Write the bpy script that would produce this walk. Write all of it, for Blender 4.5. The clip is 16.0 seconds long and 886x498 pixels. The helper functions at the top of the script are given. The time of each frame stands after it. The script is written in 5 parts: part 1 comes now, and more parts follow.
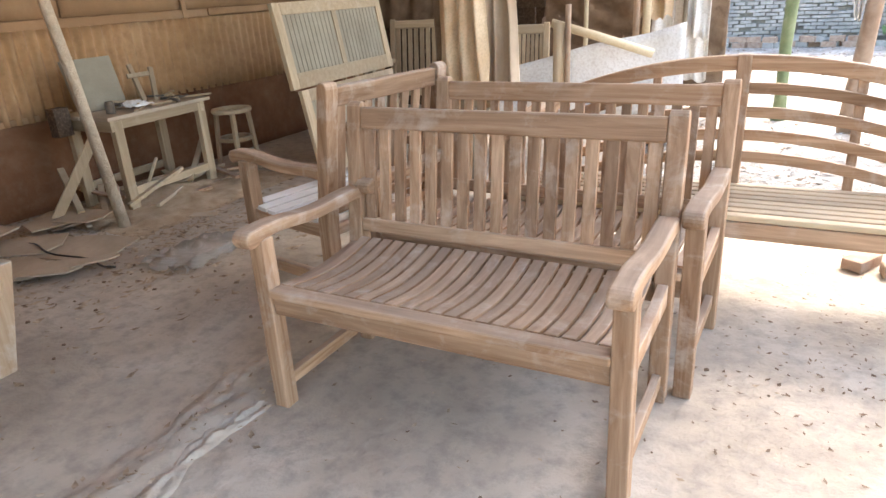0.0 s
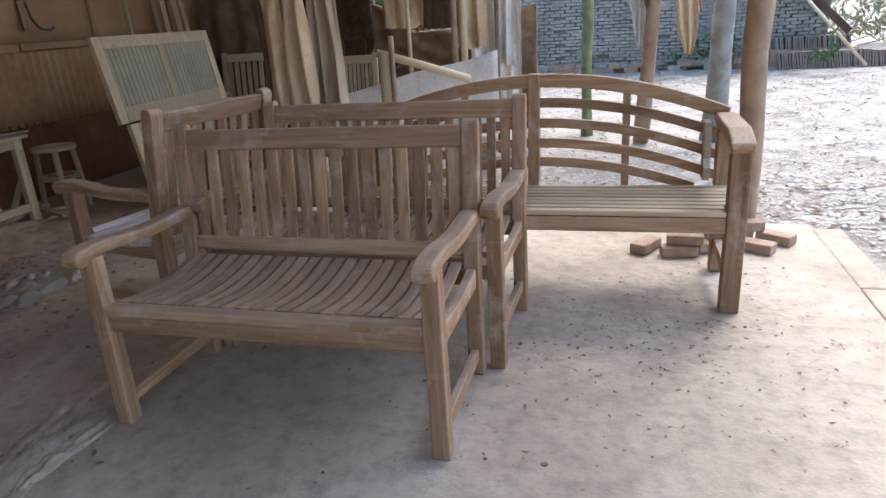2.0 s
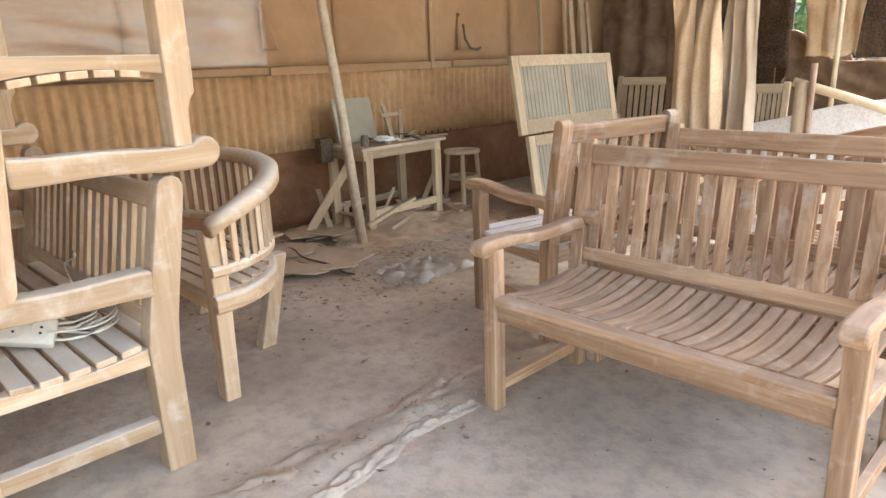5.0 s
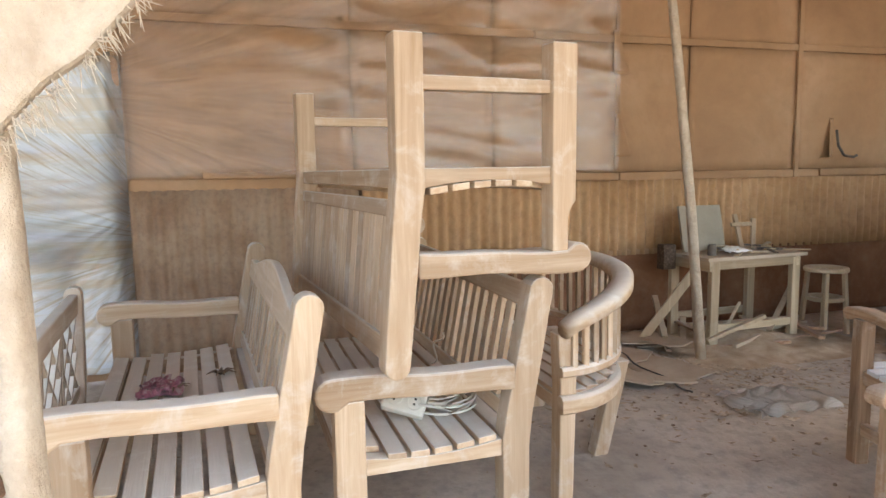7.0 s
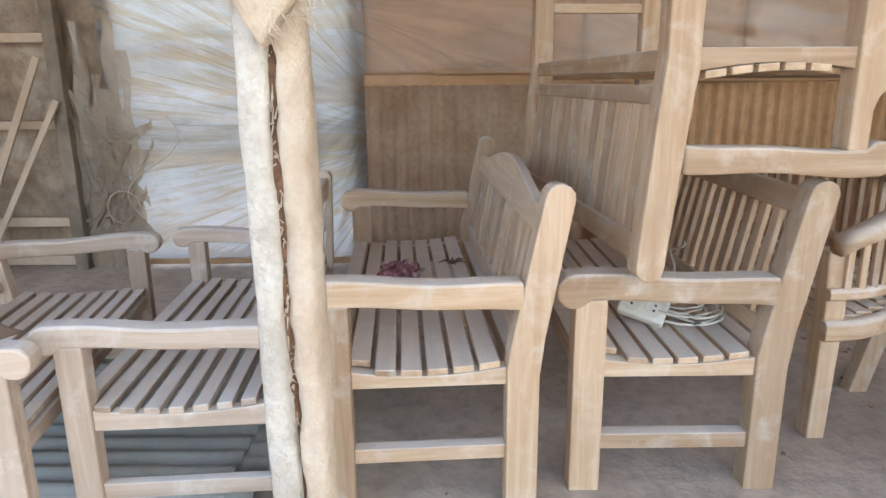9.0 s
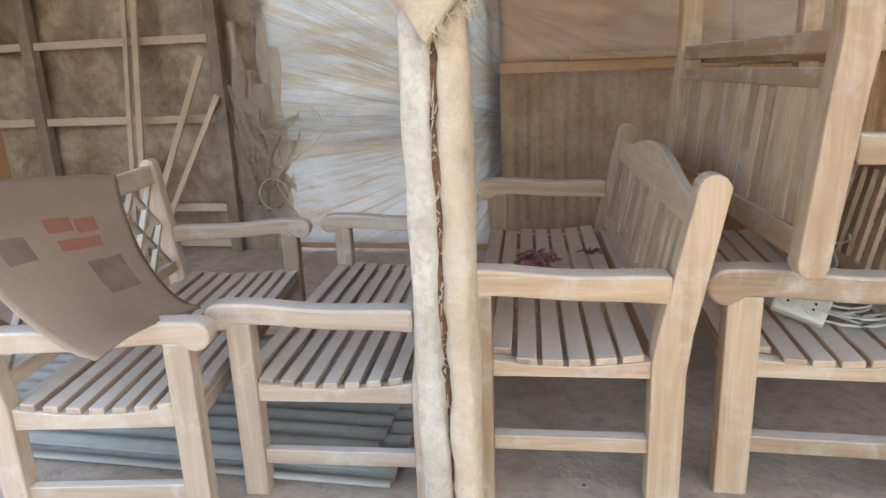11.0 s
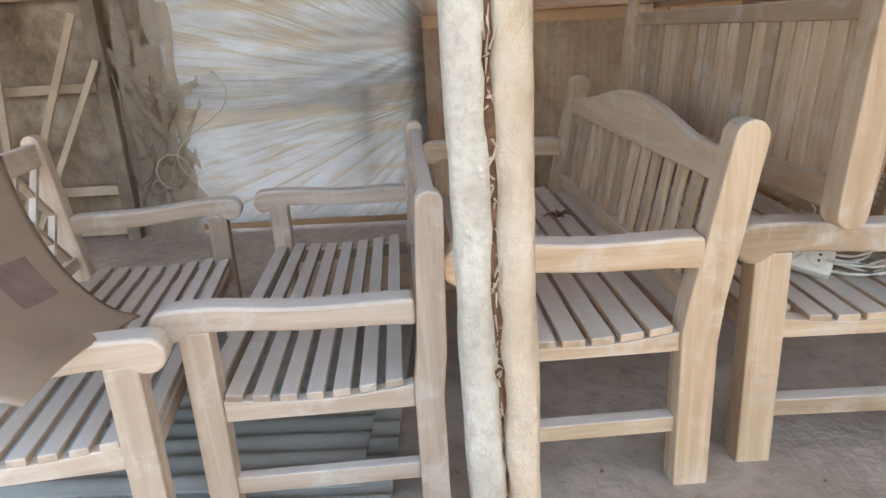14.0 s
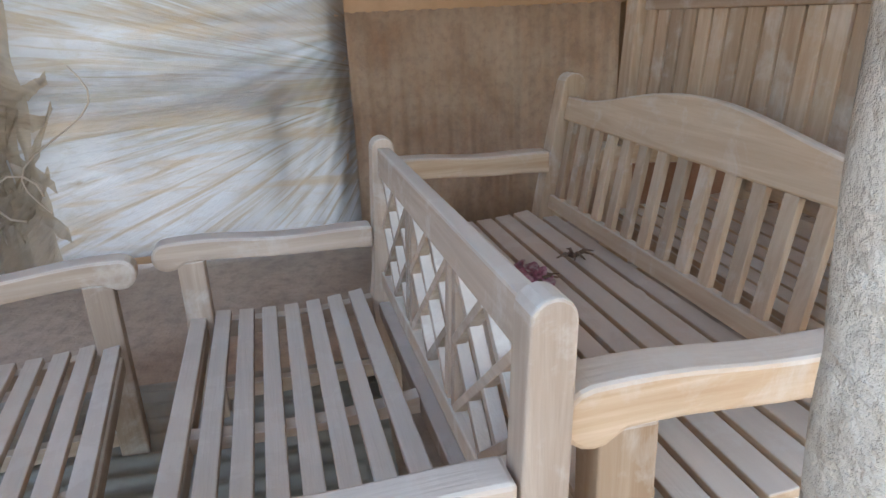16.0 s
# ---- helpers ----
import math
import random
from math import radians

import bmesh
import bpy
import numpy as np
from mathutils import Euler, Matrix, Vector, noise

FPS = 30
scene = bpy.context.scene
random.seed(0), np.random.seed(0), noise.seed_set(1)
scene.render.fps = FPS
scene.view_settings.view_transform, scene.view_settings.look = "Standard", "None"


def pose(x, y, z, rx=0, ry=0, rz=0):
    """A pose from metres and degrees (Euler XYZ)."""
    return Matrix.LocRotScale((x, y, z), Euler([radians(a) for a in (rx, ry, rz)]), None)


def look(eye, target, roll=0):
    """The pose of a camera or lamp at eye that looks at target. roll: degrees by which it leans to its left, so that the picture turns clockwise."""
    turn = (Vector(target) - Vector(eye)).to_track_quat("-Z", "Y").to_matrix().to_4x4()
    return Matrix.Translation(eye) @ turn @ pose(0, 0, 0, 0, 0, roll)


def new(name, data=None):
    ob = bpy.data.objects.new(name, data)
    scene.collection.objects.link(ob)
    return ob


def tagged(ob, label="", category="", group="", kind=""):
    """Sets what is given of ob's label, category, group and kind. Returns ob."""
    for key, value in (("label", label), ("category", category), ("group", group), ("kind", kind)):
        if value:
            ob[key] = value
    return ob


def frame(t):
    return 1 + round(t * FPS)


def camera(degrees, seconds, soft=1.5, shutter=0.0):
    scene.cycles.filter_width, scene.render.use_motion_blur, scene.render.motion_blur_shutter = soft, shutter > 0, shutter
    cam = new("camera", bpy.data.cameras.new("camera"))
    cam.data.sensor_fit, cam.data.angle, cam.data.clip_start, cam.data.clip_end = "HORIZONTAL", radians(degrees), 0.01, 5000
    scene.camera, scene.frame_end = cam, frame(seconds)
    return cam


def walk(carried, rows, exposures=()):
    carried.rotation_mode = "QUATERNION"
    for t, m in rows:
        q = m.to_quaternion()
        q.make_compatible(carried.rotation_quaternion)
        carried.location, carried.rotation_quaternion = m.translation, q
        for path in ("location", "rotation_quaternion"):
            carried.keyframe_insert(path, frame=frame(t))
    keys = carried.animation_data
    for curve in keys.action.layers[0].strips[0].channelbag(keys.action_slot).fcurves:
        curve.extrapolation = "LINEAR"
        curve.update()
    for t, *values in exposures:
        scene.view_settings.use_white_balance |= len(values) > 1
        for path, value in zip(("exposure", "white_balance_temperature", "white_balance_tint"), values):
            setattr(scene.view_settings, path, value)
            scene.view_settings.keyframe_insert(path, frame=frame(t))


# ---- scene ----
EXPOSURES = [(0.0, 3.08, 6500, 10), (0.5, 2.83, 6400, 10), (1.0, 2.38, 6000, 10), (1.5, 1.93, 6010, 10), (2.0, 1.73, 5860, 10), (3.2, 1.88, 6060, 10), (5.3, 3.39, 6800, 10), (6.0, 3.29, 6650, 10), (7.0, 3.09, 6470, 10), (8.5, 2.94, 6240, 10), (9.7, 2.74, 6190, 10), (11.8, 2.64, 6690, 10), (13.5, 2.64, 6540, 10), (16.0, 2.83, 6140, 10)]
cam = camera(67.49, 16.0)
ROWS = [
    (0.0, 1.436, -1.372, 1.267, 68.62, 3.24, 27.72),
    (0.5, 1.555, -1.441, 1.257, 70.44, 0.04, 26.46),
    (1.0, 1.591, -1.507, 1.249, 71.37, 2.63, 19.33),
    (1.5, 1.616, -1.552, 1.240, 70.56, 2.82, 14.14),
    (2.0, 1.633, -1.569, 1.241, 70.59, 3.52, 14.70),
    (2.5, 1.645, -1.573, 1.241, 70.53, 3.00, 15.06),
    (3.0, 1.630, -1.550, 1.235, 69.94, 2.96, 21.04),
    (3.2, 1.620, -1.545, 1.234, 69.70, 2.52, 23.13),
    (5.3, 1.460, -1.617, 1.215, 75.61, 1.78, 50.49),
    (5.5, 1.441, -1.633, 1.219, 76.44, 1.40, 53.66),
    (6.0, 1.418, -1.659, 1.236, 78.97, 0.98, 61.87),
    (6.5, 1.404, -1.687, 1.256, 82.42, 0.98, 68.29),
    (7.0, 1.399, -1.716, 1.257, 83.36, 0.92, 73.21),
    (7.5, 1.363, -1.746, 1.237, 80.64, 1.15, 77.28),
    (8.0, 1.349, -1.780, 1.220, 78.11, 0.87, 80.54),
    (8.5, 1.325, -1.809, 1.204, 76.46, 1.11, 84.72),
    (9.0, 1.299, -1.844, 1.193, 75.81, 0.51, 90.50),
    (9.5, 1.306, -1.884, 1.206, 75.73, 1.20, 98.66),
    (9.7, 1.326, -1.901, 1.219, 75.46, 1.58, 101.44),
    (11.8, 1.318, -1.884, 1.203, 74.11, 2.73, 99.54),
    (12.0, 1.313, -1.860, 1.203, 73.99, 2.72, 98.71),
    (12.5, 1.328, -1.829, 1.203, 73.62, 2.99, 97.37),
    (13.0, 1.291, -1.917, 1.191, 73.18, 3.10, 97.72),
    (13.5, 1.203, -2.090, 1.173, 72.27, 4.14, 90.53),
    (14.0, 1.083, -2.206, 1.161, 71.63, 3.20, 90.71),
    (14.5, 0.902, -2.300, 1.157, 71.50, 3.80, 91.26),
    (15.0, 0.777, -2.373, 1.161, 70.23, 4.22, 85.14),
    (15.5, 0.638, -2.458, 1.164, 68.97, 2.88, 79.06),
    (16.0, 0.366, -2.513, 1.149, 70.39, 2.42, 79.76),
]
walk(cam, [(t, pose(*p)) for t, *p in ROWS], EXPOSURES)


# world and sun: bright hazy day, the shed is open towards +x and partly +y
world = bpy.data.worlds.new("world")
scene.world = world
world.use_nodes = True
wn = world.node_tree.nodes
sky = wn.new("ShaderNodeTexSky")
sky.sky_type = "NISHITA"
sky.sun_disc = False
sky.sun_elevation = radians(55)
sky.sun_rotation = radians(17)
sky.air_density, sky.dust_density = 1.2, 4.0
world.node_tree.links.new(sky.outputs[0], wn["Background"].inputs[0])
wn["Background"].inputs[1].default_value = 0.15
sun_data = bpy.data.lights.new("sun", "SUN")
sun_data.energy, sun_data.angle, sun_data.color = 1.3, radians(35), (1.0, 0.97, 0.93)
sun = new("sun", sun_data)
sun.matrix_world = look((3, 9, 12), (0.6, 1.2, 0))

# ---------------------------------------------------------------- materials


class Mat:
    """A small helper round a node tree."""

    def __init__(self, name):
        self.m = bpy.data.materials.new(name)
        self.m.use_nodes = True
        self.t = self.m.node_tree
        self.bsdf = self.t.nodes["Principled BSDF"]
        self.coord = self.t.nodes.new("ShaderNodeTexCoord")

    def node(self, kind, **props):
        n = self.t.nodes.new(kind)
        for k, v in props.items():
            n.inputs[k].default_value = v
        return n

    def link(self, a, b):
        self.t.links.new(a, b)

    def mapped(self, scale=(1, 1, 1), random_shift=True):
        mp = self.t.nodes.new("ShaderNodeMapping")
        mp.inputs["Scale"].default_value = scale
        if random_shift:
            info = self.t.nodes.new("ShaderNodeObjectInfo")
            add = self.t.nodes.new("ShaderNodeVectorMath")
            add.operation = "MULTIPLY_ADD"
            self.link(info.outputs["Random"], add.inputs[0])
            add.inputs[1].default_value = (13.1, 7.7, 5.3)
            self.link(self.coord.outputs["Object"], add.inputs[2])
            self.link(add.outputs[0], mp.inputs["Vector"])
        else:
            self.link(self.coord.outputs["Object"], mp.inputs["Vector"])
        return mp.outputs[0]

    def noise(self, vec, scale, detail=4.0, rough=0.55, dist=0.0):
        n = self.node("ShaderNodeTexNoise", Scale=scale, Detail=detail, Roughness=rough, Distortion=dist)
        self.link(vec, n.inputs["Vector"])
        return n.outputs["Fac"]

    def ramp(self, fac, stops):
        n = self.t.nodes.new("ShaderNodeValToRGB")
        el = n.color_ramp.elements
        while len(el) < len(stops):
            el.new(0.5)
        for e, (p, c) in zip(el, stops):
            e.position = p
            e.color = (*c, 1)
        self.link(fac, n.inputs[0])
        return n.outputs[0]

    def mix(self, fac, a, b, mode="MIX"):
        n = self.t.nodes.new("ShaderNodeMix")
        n.data_type, n.blend_type = "RGBA", mode
        for sock, v in ((n.inputs[0], fac), (n.inputs[6], a), (n.inputs[7], b)):
            if isinstance(v, bpy.types.NodeSocket):
                self.link(v, sock)
            elif isinstance(v, (int, float)):
                sock.default_value = v
            else:
                sock.default_value = (*v, 1)
        return n.outputs[2]

    def math(self, op, a, b=0.0, clamp=False):
        n = self.t.nodes.new("ShaderNodeMath")
        n.operation, n.use_clamp = op, clamp
        for sock, v in ((n.inputs[0], a), (n.inputs[1], b)):
            if isinstance(v, bpy.types.NodeSocket):
                self.link(v, sock)
            else:
                sock.default_value = v
        return n.outputs[0]

    def bump(self, height, strength, distance):
        b = self.node("ShaderNodeBump", Strength=strength, Distance=distance)
        self.link(height, b.inputs["Height"])
        self.link(b.outputs[0], self.bsdf.inputs["Normal"])

    def done(self, colour, rough=0.7, spec=0.3):
        if isinstance(colour, bpy.types.NodeSocket):
            self.link(colour, self.bsdf.inputs["Base Color"])
        else:
            self.bsdf.inputs["Base Color"].default_value = (*colour, 1)
        if isinstance(rough, bpy.types.NodeSocket):
            self.link(rough, self.bsdf.inputs["Roughness"])
        else:
            self.bsdf.inputs["Roughness"].default_value = rough
        self.bsdf.inputs["Specular IOR Level"].default_value = spec
        return self.m


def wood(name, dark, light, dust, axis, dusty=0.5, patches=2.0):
    """Sanded timber: long grain along one axis, tone differing piece by piece, dust in patches and paling upward faces.
    """
    w = Mat(name)
    sc = [14.0, 14.0, 14.0]
    sc["xyz".index(axis)] = 0.9
    vec = w.mapped(tuple(sc))
    grain = w.noise(vec, 2.2, 6, 0.6, 0.6)
    sc2 = [70.0, 70.0, 70.0]
    sc2["xyz".index(axis)] = 3.0
    fine = w.noise(w.mapped(tuple(sc2)), 1.6, 3, 0.6)
    blot = w.noise(w.mapped((1, 1, 1)), 7.0, 6, 0.68, 0.4)
    col = w.ramp(grain, [(0.28, dark), (0.5, tuple((a + b) / 2 for a, b in zip(dark, light))), (0.7, light)])
    col = w.mix(w.math("MULTIPLY", fine, 0.55), col, dark)
    info = w.t.nodes.new("ShaderNodeObjectInfo")
    tone = w.ramp(info.outputs["Random"], [(0.0, (0.62, 0.58, 0.55)), (0.5, (0.92, 0.9, 0.88)), (1.0, (1.15, 1.14, 1.12))])
    col = w.mix(0.85, col, tone, "MULTIPLY")
    # Faces pale by upward normal: settled dust, with lit tops put into the colour
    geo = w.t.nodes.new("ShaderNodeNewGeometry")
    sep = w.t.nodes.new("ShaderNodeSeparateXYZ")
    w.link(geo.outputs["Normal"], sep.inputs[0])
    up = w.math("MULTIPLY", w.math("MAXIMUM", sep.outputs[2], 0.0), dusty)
    dust_and_toplight = w.math("ADD", up, w.math("MULTIPLY", w.math("SUBTRACT", blot, 0.53), patches, True), True)
    col = w.mix(w.math("MULTIPLY", dust_and_toplight, 0.85), col, dust)
    w.bump(w.math("ADD", fine, grain), 0.4, 0.003)
    return w.done(col, 0.72, 0.25)


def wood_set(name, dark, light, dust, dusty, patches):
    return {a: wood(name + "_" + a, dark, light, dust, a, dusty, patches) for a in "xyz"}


# Fifth value pales upward faces; for brown teak it also paints lit tops
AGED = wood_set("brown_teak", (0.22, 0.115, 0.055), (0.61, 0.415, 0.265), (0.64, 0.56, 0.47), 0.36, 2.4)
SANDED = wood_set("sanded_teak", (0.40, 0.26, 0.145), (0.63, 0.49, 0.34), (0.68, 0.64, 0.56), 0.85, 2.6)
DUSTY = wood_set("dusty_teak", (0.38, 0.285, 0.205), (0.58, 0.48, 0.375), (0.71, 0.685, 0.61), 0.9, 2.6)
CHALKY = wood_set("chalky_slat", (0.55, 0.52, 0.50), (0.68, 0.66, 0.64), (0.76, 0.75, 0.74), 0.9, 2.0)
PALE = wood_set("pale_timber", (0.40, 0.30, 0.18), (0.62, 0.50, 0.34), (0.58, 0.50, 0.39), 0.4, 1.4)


def mottled(name, stops, scale, bump=0.3, dist=0.01, rough=0.85, second=25.0, dirt=(0.3, 0.22, 0.15), amount=0.5, spec=0.2):
    w = Mat(name)
    vec = w.mapped((1, 1, 1), False)
    big = w.noise(vec, scale, 6, 0.6, 0.4)
    small = w.noise(vec, scale * second, 5, 0.65)
    col = w.ramp(big, stops)
    col = w.mix(w.math("MULTIPLY", w.math("SUBTRACT", small, 0.45), amount * 3, True), col, dirt)
    w.bump(w.math("ADD", big, w.math("MULTIPLY", small, 0.6)), bump, dist)
    return w.done(col, rough, spec)


FLOOR = mottled("dusty_earth_floor", [(0.3, (0.371, 0.306, 0.239)), (0.5, (0.487, 0.410, 0.324)), (0.68, (0.580, 0.504, 0.413))], 1.5, 0.6, 0.03, 0.95, 9, (0.255, 0.220, 0.186), 0.75)
LITTER = mottled("yard_earth", [(0.3, (0.192, 0.168, 0.144)), (0.5, (0.360, 0.324, 0.288)), (0.7, (0.504, 0.468, 0.420))], 2.5, 0.8, 0.05, 0.95, 12, (0.168, 0.144, 0.120), 0.7)
PAPER = mottled("brown_dusty_board", [(0.25, (0.305, 0.174, 0.090)), (0.5, (0.402, 0.239, 0.125)), (0.75, (0.466, 0.303, 0.179))], 1.3, 0.25, 0.02, 0.75, 9, (0.321, 0.197, 0.108), 0.5)
RUST = mottled("red_oxide_sheet", [(0.3, (0.150, 0.064, 0.030)), (0.55, (0.225, 0.105, 0.053)), (0.75, (0.300, 0.173, 0.098))], 2.2, 0.3, 0.01, 0.8, 8, (0.255, 0.165, 0.105), 0.5)
TIN = mottled("dusty_corrugated_sheet", [(0.3, (0.371, 0.206, 0.092)), (0.5, (0.494, 0.298, 0.145)), (0.75, (0.577, 0.374, 0.202))], 1.6, 0.15, 0.01, 0.7, 10, (0.258, 0.134, 0.070), 0.5)
GREYTIN = mottled("grey_dusty_tin", [(0.3, (0.255, 0.149, 0.085)), (0.5, (0.357, 0.238, 0.149)), (0.75, (0.425, 0.315, 0.212))], 2.6, 0.15, 0.01, 0.6, 10, (0.170, 0.111, 0.085), 0.5)
FLOORTIN = mottled("grey_green_roof_sheet", [(0.3, (0.26, 0.28, 0.25)), (0.55, (0.36, 0.37, 0.33)), (0.75, (0.44, 0.43, 0.38))], 2.0, 0.15, 0.01, 0.55, 10, (0.3, 0.27, 0.22), 0.5)
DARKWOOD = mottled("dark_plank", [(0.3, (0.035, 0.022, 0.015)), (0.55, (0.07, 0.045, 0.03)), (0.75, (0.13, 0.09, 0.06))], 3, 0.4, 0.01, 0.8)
GREYWOOD = mottled("weathered_post", [(0.3, (0.13, 0.1, 0.075)), (0.55, (0.22, 0.18, 0.13)), (0.75, (0.34, 0.28, 0.2))], 4, 0.5, 0.01, 0.85)
DIRTYFILM = mottled("dirty_brown_sheet", [(0.3, (0.13, 0.09, 0.055)), (0.5, (0.29, 0.215, 0.14)), (0.72, (0.46, 0.39, 0.29))], 3.2, 0.6, 0.03, 0.45, 5, (0.14, 0.1, 0.06), 0.7, 0.5)
CEIL = mottled("roof_underside", [(0.3, (0.22, 0.15, 0.1)), (0.7, (0.36, 0.26, 0.18))], 2, 0.3, 0.01, 0.85)
CARD = mottled("brown_cardboard", [(0.3, (0.287, 0.216, 0.163)), (0.7, (0.391, 0.312, 0.237))], 1.5, 0.1, 0.004, 0.8, 30, (0.299, 0.240, 0.188), 0.3)
CARDRED = mottled("faded_red_print", [(0.3, (0.38, 0.12, 0.09)), (0.7, (0.32, 0.19, 0.14))], 18, 0.1, 0.002, 0.8)
CARDGREY = mottled("faded_violet_print", [(0.3, (0.2, 0.14, 0.13)), (0.7, (0.29, 0.21, 0.18))], 14, 0.1, 0.002, 0.8)
PLY = mottled("dusty_plywood", [(0.3, (0.38, 0.29, 0.2)), (0.7, (0.52, 0.42, 0.31))], 2.5, 0.2, 0.004, 0.8, 12, (0.36, 0.28, 0.2), 0.4)
GREYBOARD = mottled("grey_board", [(0.3, (0.270, 0.238, 0.176)), (0.7, (0.378, 0.334, 0.248))], 4, 0.2, 0.004, 0.8)
SHAVINGS = mottled("wood_shavings", [(0.3, (0.36, 0.25, 0.15)), (0.7, (0.58, 0.46, 0.32))], 9, 0.6, 0.01, 0.9)
STONE = mottled("rough_brick", [(0.3, (0.3, 0.19, 0.13)), (0.7, (0.48, 0.36, 0.27))], 14, 0.5, 0.008, 0.9)
WALLBRICK = mottled("mossy_wall_brick", [(0.3, (0.224, 0.226, 0.218)), (0.55, (0.385, 0.365, 0.333)), (0.75, (0.522, 0.490, 0.448))], 2.0, 0.6, 0.02, 0.9, 8, (0.149, 0.189, 0.128), 0.6)
MORTAR = mottled("dark_mortar", [(0.3, (0.144, 0.144, 0.128)), (0.7, (0.256, 0.256, 0.224))], 3, 0.4, 0.02, 0.95)
ROOFTILE = mottled("stacked_clay_tile", [(0.3, (0.2, 0.17, 0.15)), (0.7, (0.36, 0.31, 0.27))], 6, 0.3, 0.01, 0.9)
BARK = mottled("grey_bark", [(0.3, (0.2, 0.19, 0.17)), (0.55, (0.32, 0.31, 0.28)), (0.75, (0.42, 0.41, 0.38))], 7, 0.6, 0.015, 0.9, 6, (0.18, 0.2, 0.15), 0.5)
BROWNPOLE = mottled("peeled_brown_pole", [(0.3, (0.26, 0.17, 0.11)), (0.55, (0.37, 0.26, 0.18)), (0.75, (0.46, 0.35, 0.25))], 6, 0.4, 0.01, 0.8)
BAMBOO = mottled("green_stem", [(0.3, (0.12, 0.17, 0.08)), (0.55, (0.22, 0.27, 0.14)), (0.75, (0.36, 0.4, 0.25))], 5, 0.3, 0.005, 0.6)
YELLOWPOLE = mottled("dry_bamboo", [(0.3, (0.5, 0.4, 0.25)), (0.7, (0.68, 0.58, 0.4))], 6, 0.2, 0.004, 0.55)
TARP = mottled("tan_tarpaulin", [(0.3, (0.483, 0.333, 0.196)), (0.5, (0.621, 0.460, 0.287)), (0.75, (0.759, 0.621, 0.437))], 3, 0.4, 0.01, 0.6)
WHITETARP = mottled("dirty_white_sheet", [(0.3, (0.550, 0.517, 0.462)), (0.5, (0.726, 0.704, 0.660)), (0.75, (0.836, 0.825, 0.792))], 2.5, 0.3, 0.01, 0.6)
BROWNLEAF = mottled("dead_leaf", [(0.3, (0.12, 0.075, 0.045)), (0.7, (0.26, 0.18, 0.12))], 6, 0.3, 0.01, 0.8)
IRON = mottled("dark_iron", [(0.3, (0.05, 0.05, 0.05)), (0.7, (0.16, 0.13, 0.1))], 12, 0.3, 0.003, 0.55)
WHITEPLASTIC = mottled("ivory_plastic", [(0.3, (0.68, 0.64, 0.54)), (0.7, (0.76, 0.72, 0.62))], 10, 0.05, 0.001, 0.4, 20, (0.6, 0.53, 0.42), 0.3, 0.5)
BLACK = mottled("black_plastic", [(0.3, (0.02, 0.02, 0.02)), (0.7, (0.05, 0.045, 0.04))], 10, 0.1, 0.002, 0.5)
PINK = mottled("crumpled_pink_wrapper", [(0.35, (0.05, 0.03, 0.035)), (0.5, (0.3, 0.09, 0.13)), (0.65, (0.5, 0.42, 0.39))], 30, 0.3, 0.004, 0.4)
CORE = mottled("rotten_heartwood", [(0.35, (0.09, 0.045, 0.025)), (0.6, (0.26, 0.135, 0.07)), (0.8, (0.40, 0.26, 0.16))], 30, 0.8, 0.01, 0.95)
CHALK = mottled("pale_sapwood", [(0.3, (0.452, 0.396, 0.311)), (0.5, (0.578, 0.521, 0.424)), (0.75, (0.650, 0.602, 0.502))], 8, 1.0, 0.02, 0.85, 6, (0.361, 0.297, 0.216), 0.7)
TRUNK = mottled("peeled_sapwood", [(0.3, (0.46, 0.35, 0.24)), (0.5, (0.57, 0.46, 0.33)), (0.75, (0.65, 0.55, 0.42))], 8, 1.0, 0.02, 0.85, 5, (0.44, 0.33, 0.23), 0.6)


def leaf_mat(name, a, b, c):
    w = Mat(name)
    vec = w.mapped((1, 1, 1), False)
    w.bsdf.inputs["Roughness"].default_value = 0.8
    return w.done(w.ramp(w.noise(vec, 23.0, 2), [(0.3, a), (0.5, b), (0.7, c)]), 0.75, 0.25)


GREEN = leaf_mat("green_leaf", (0.04, 0.09, 0.03), (0.08, 0.14, 0.05), (0.14, 0.2, 0.08))
DRY = leaf_mat("dry_litter_leaf", (0.24, 0.22, 0.19), (0.42, 0.40, 0.37), (0.58, 0.57, 0.54))
CHIP = leaf_mat("wood_chip", (0.16, 0.11, 0.07), (0.36, 0.27, 0.18), (0.6, 0.49, 0.36))


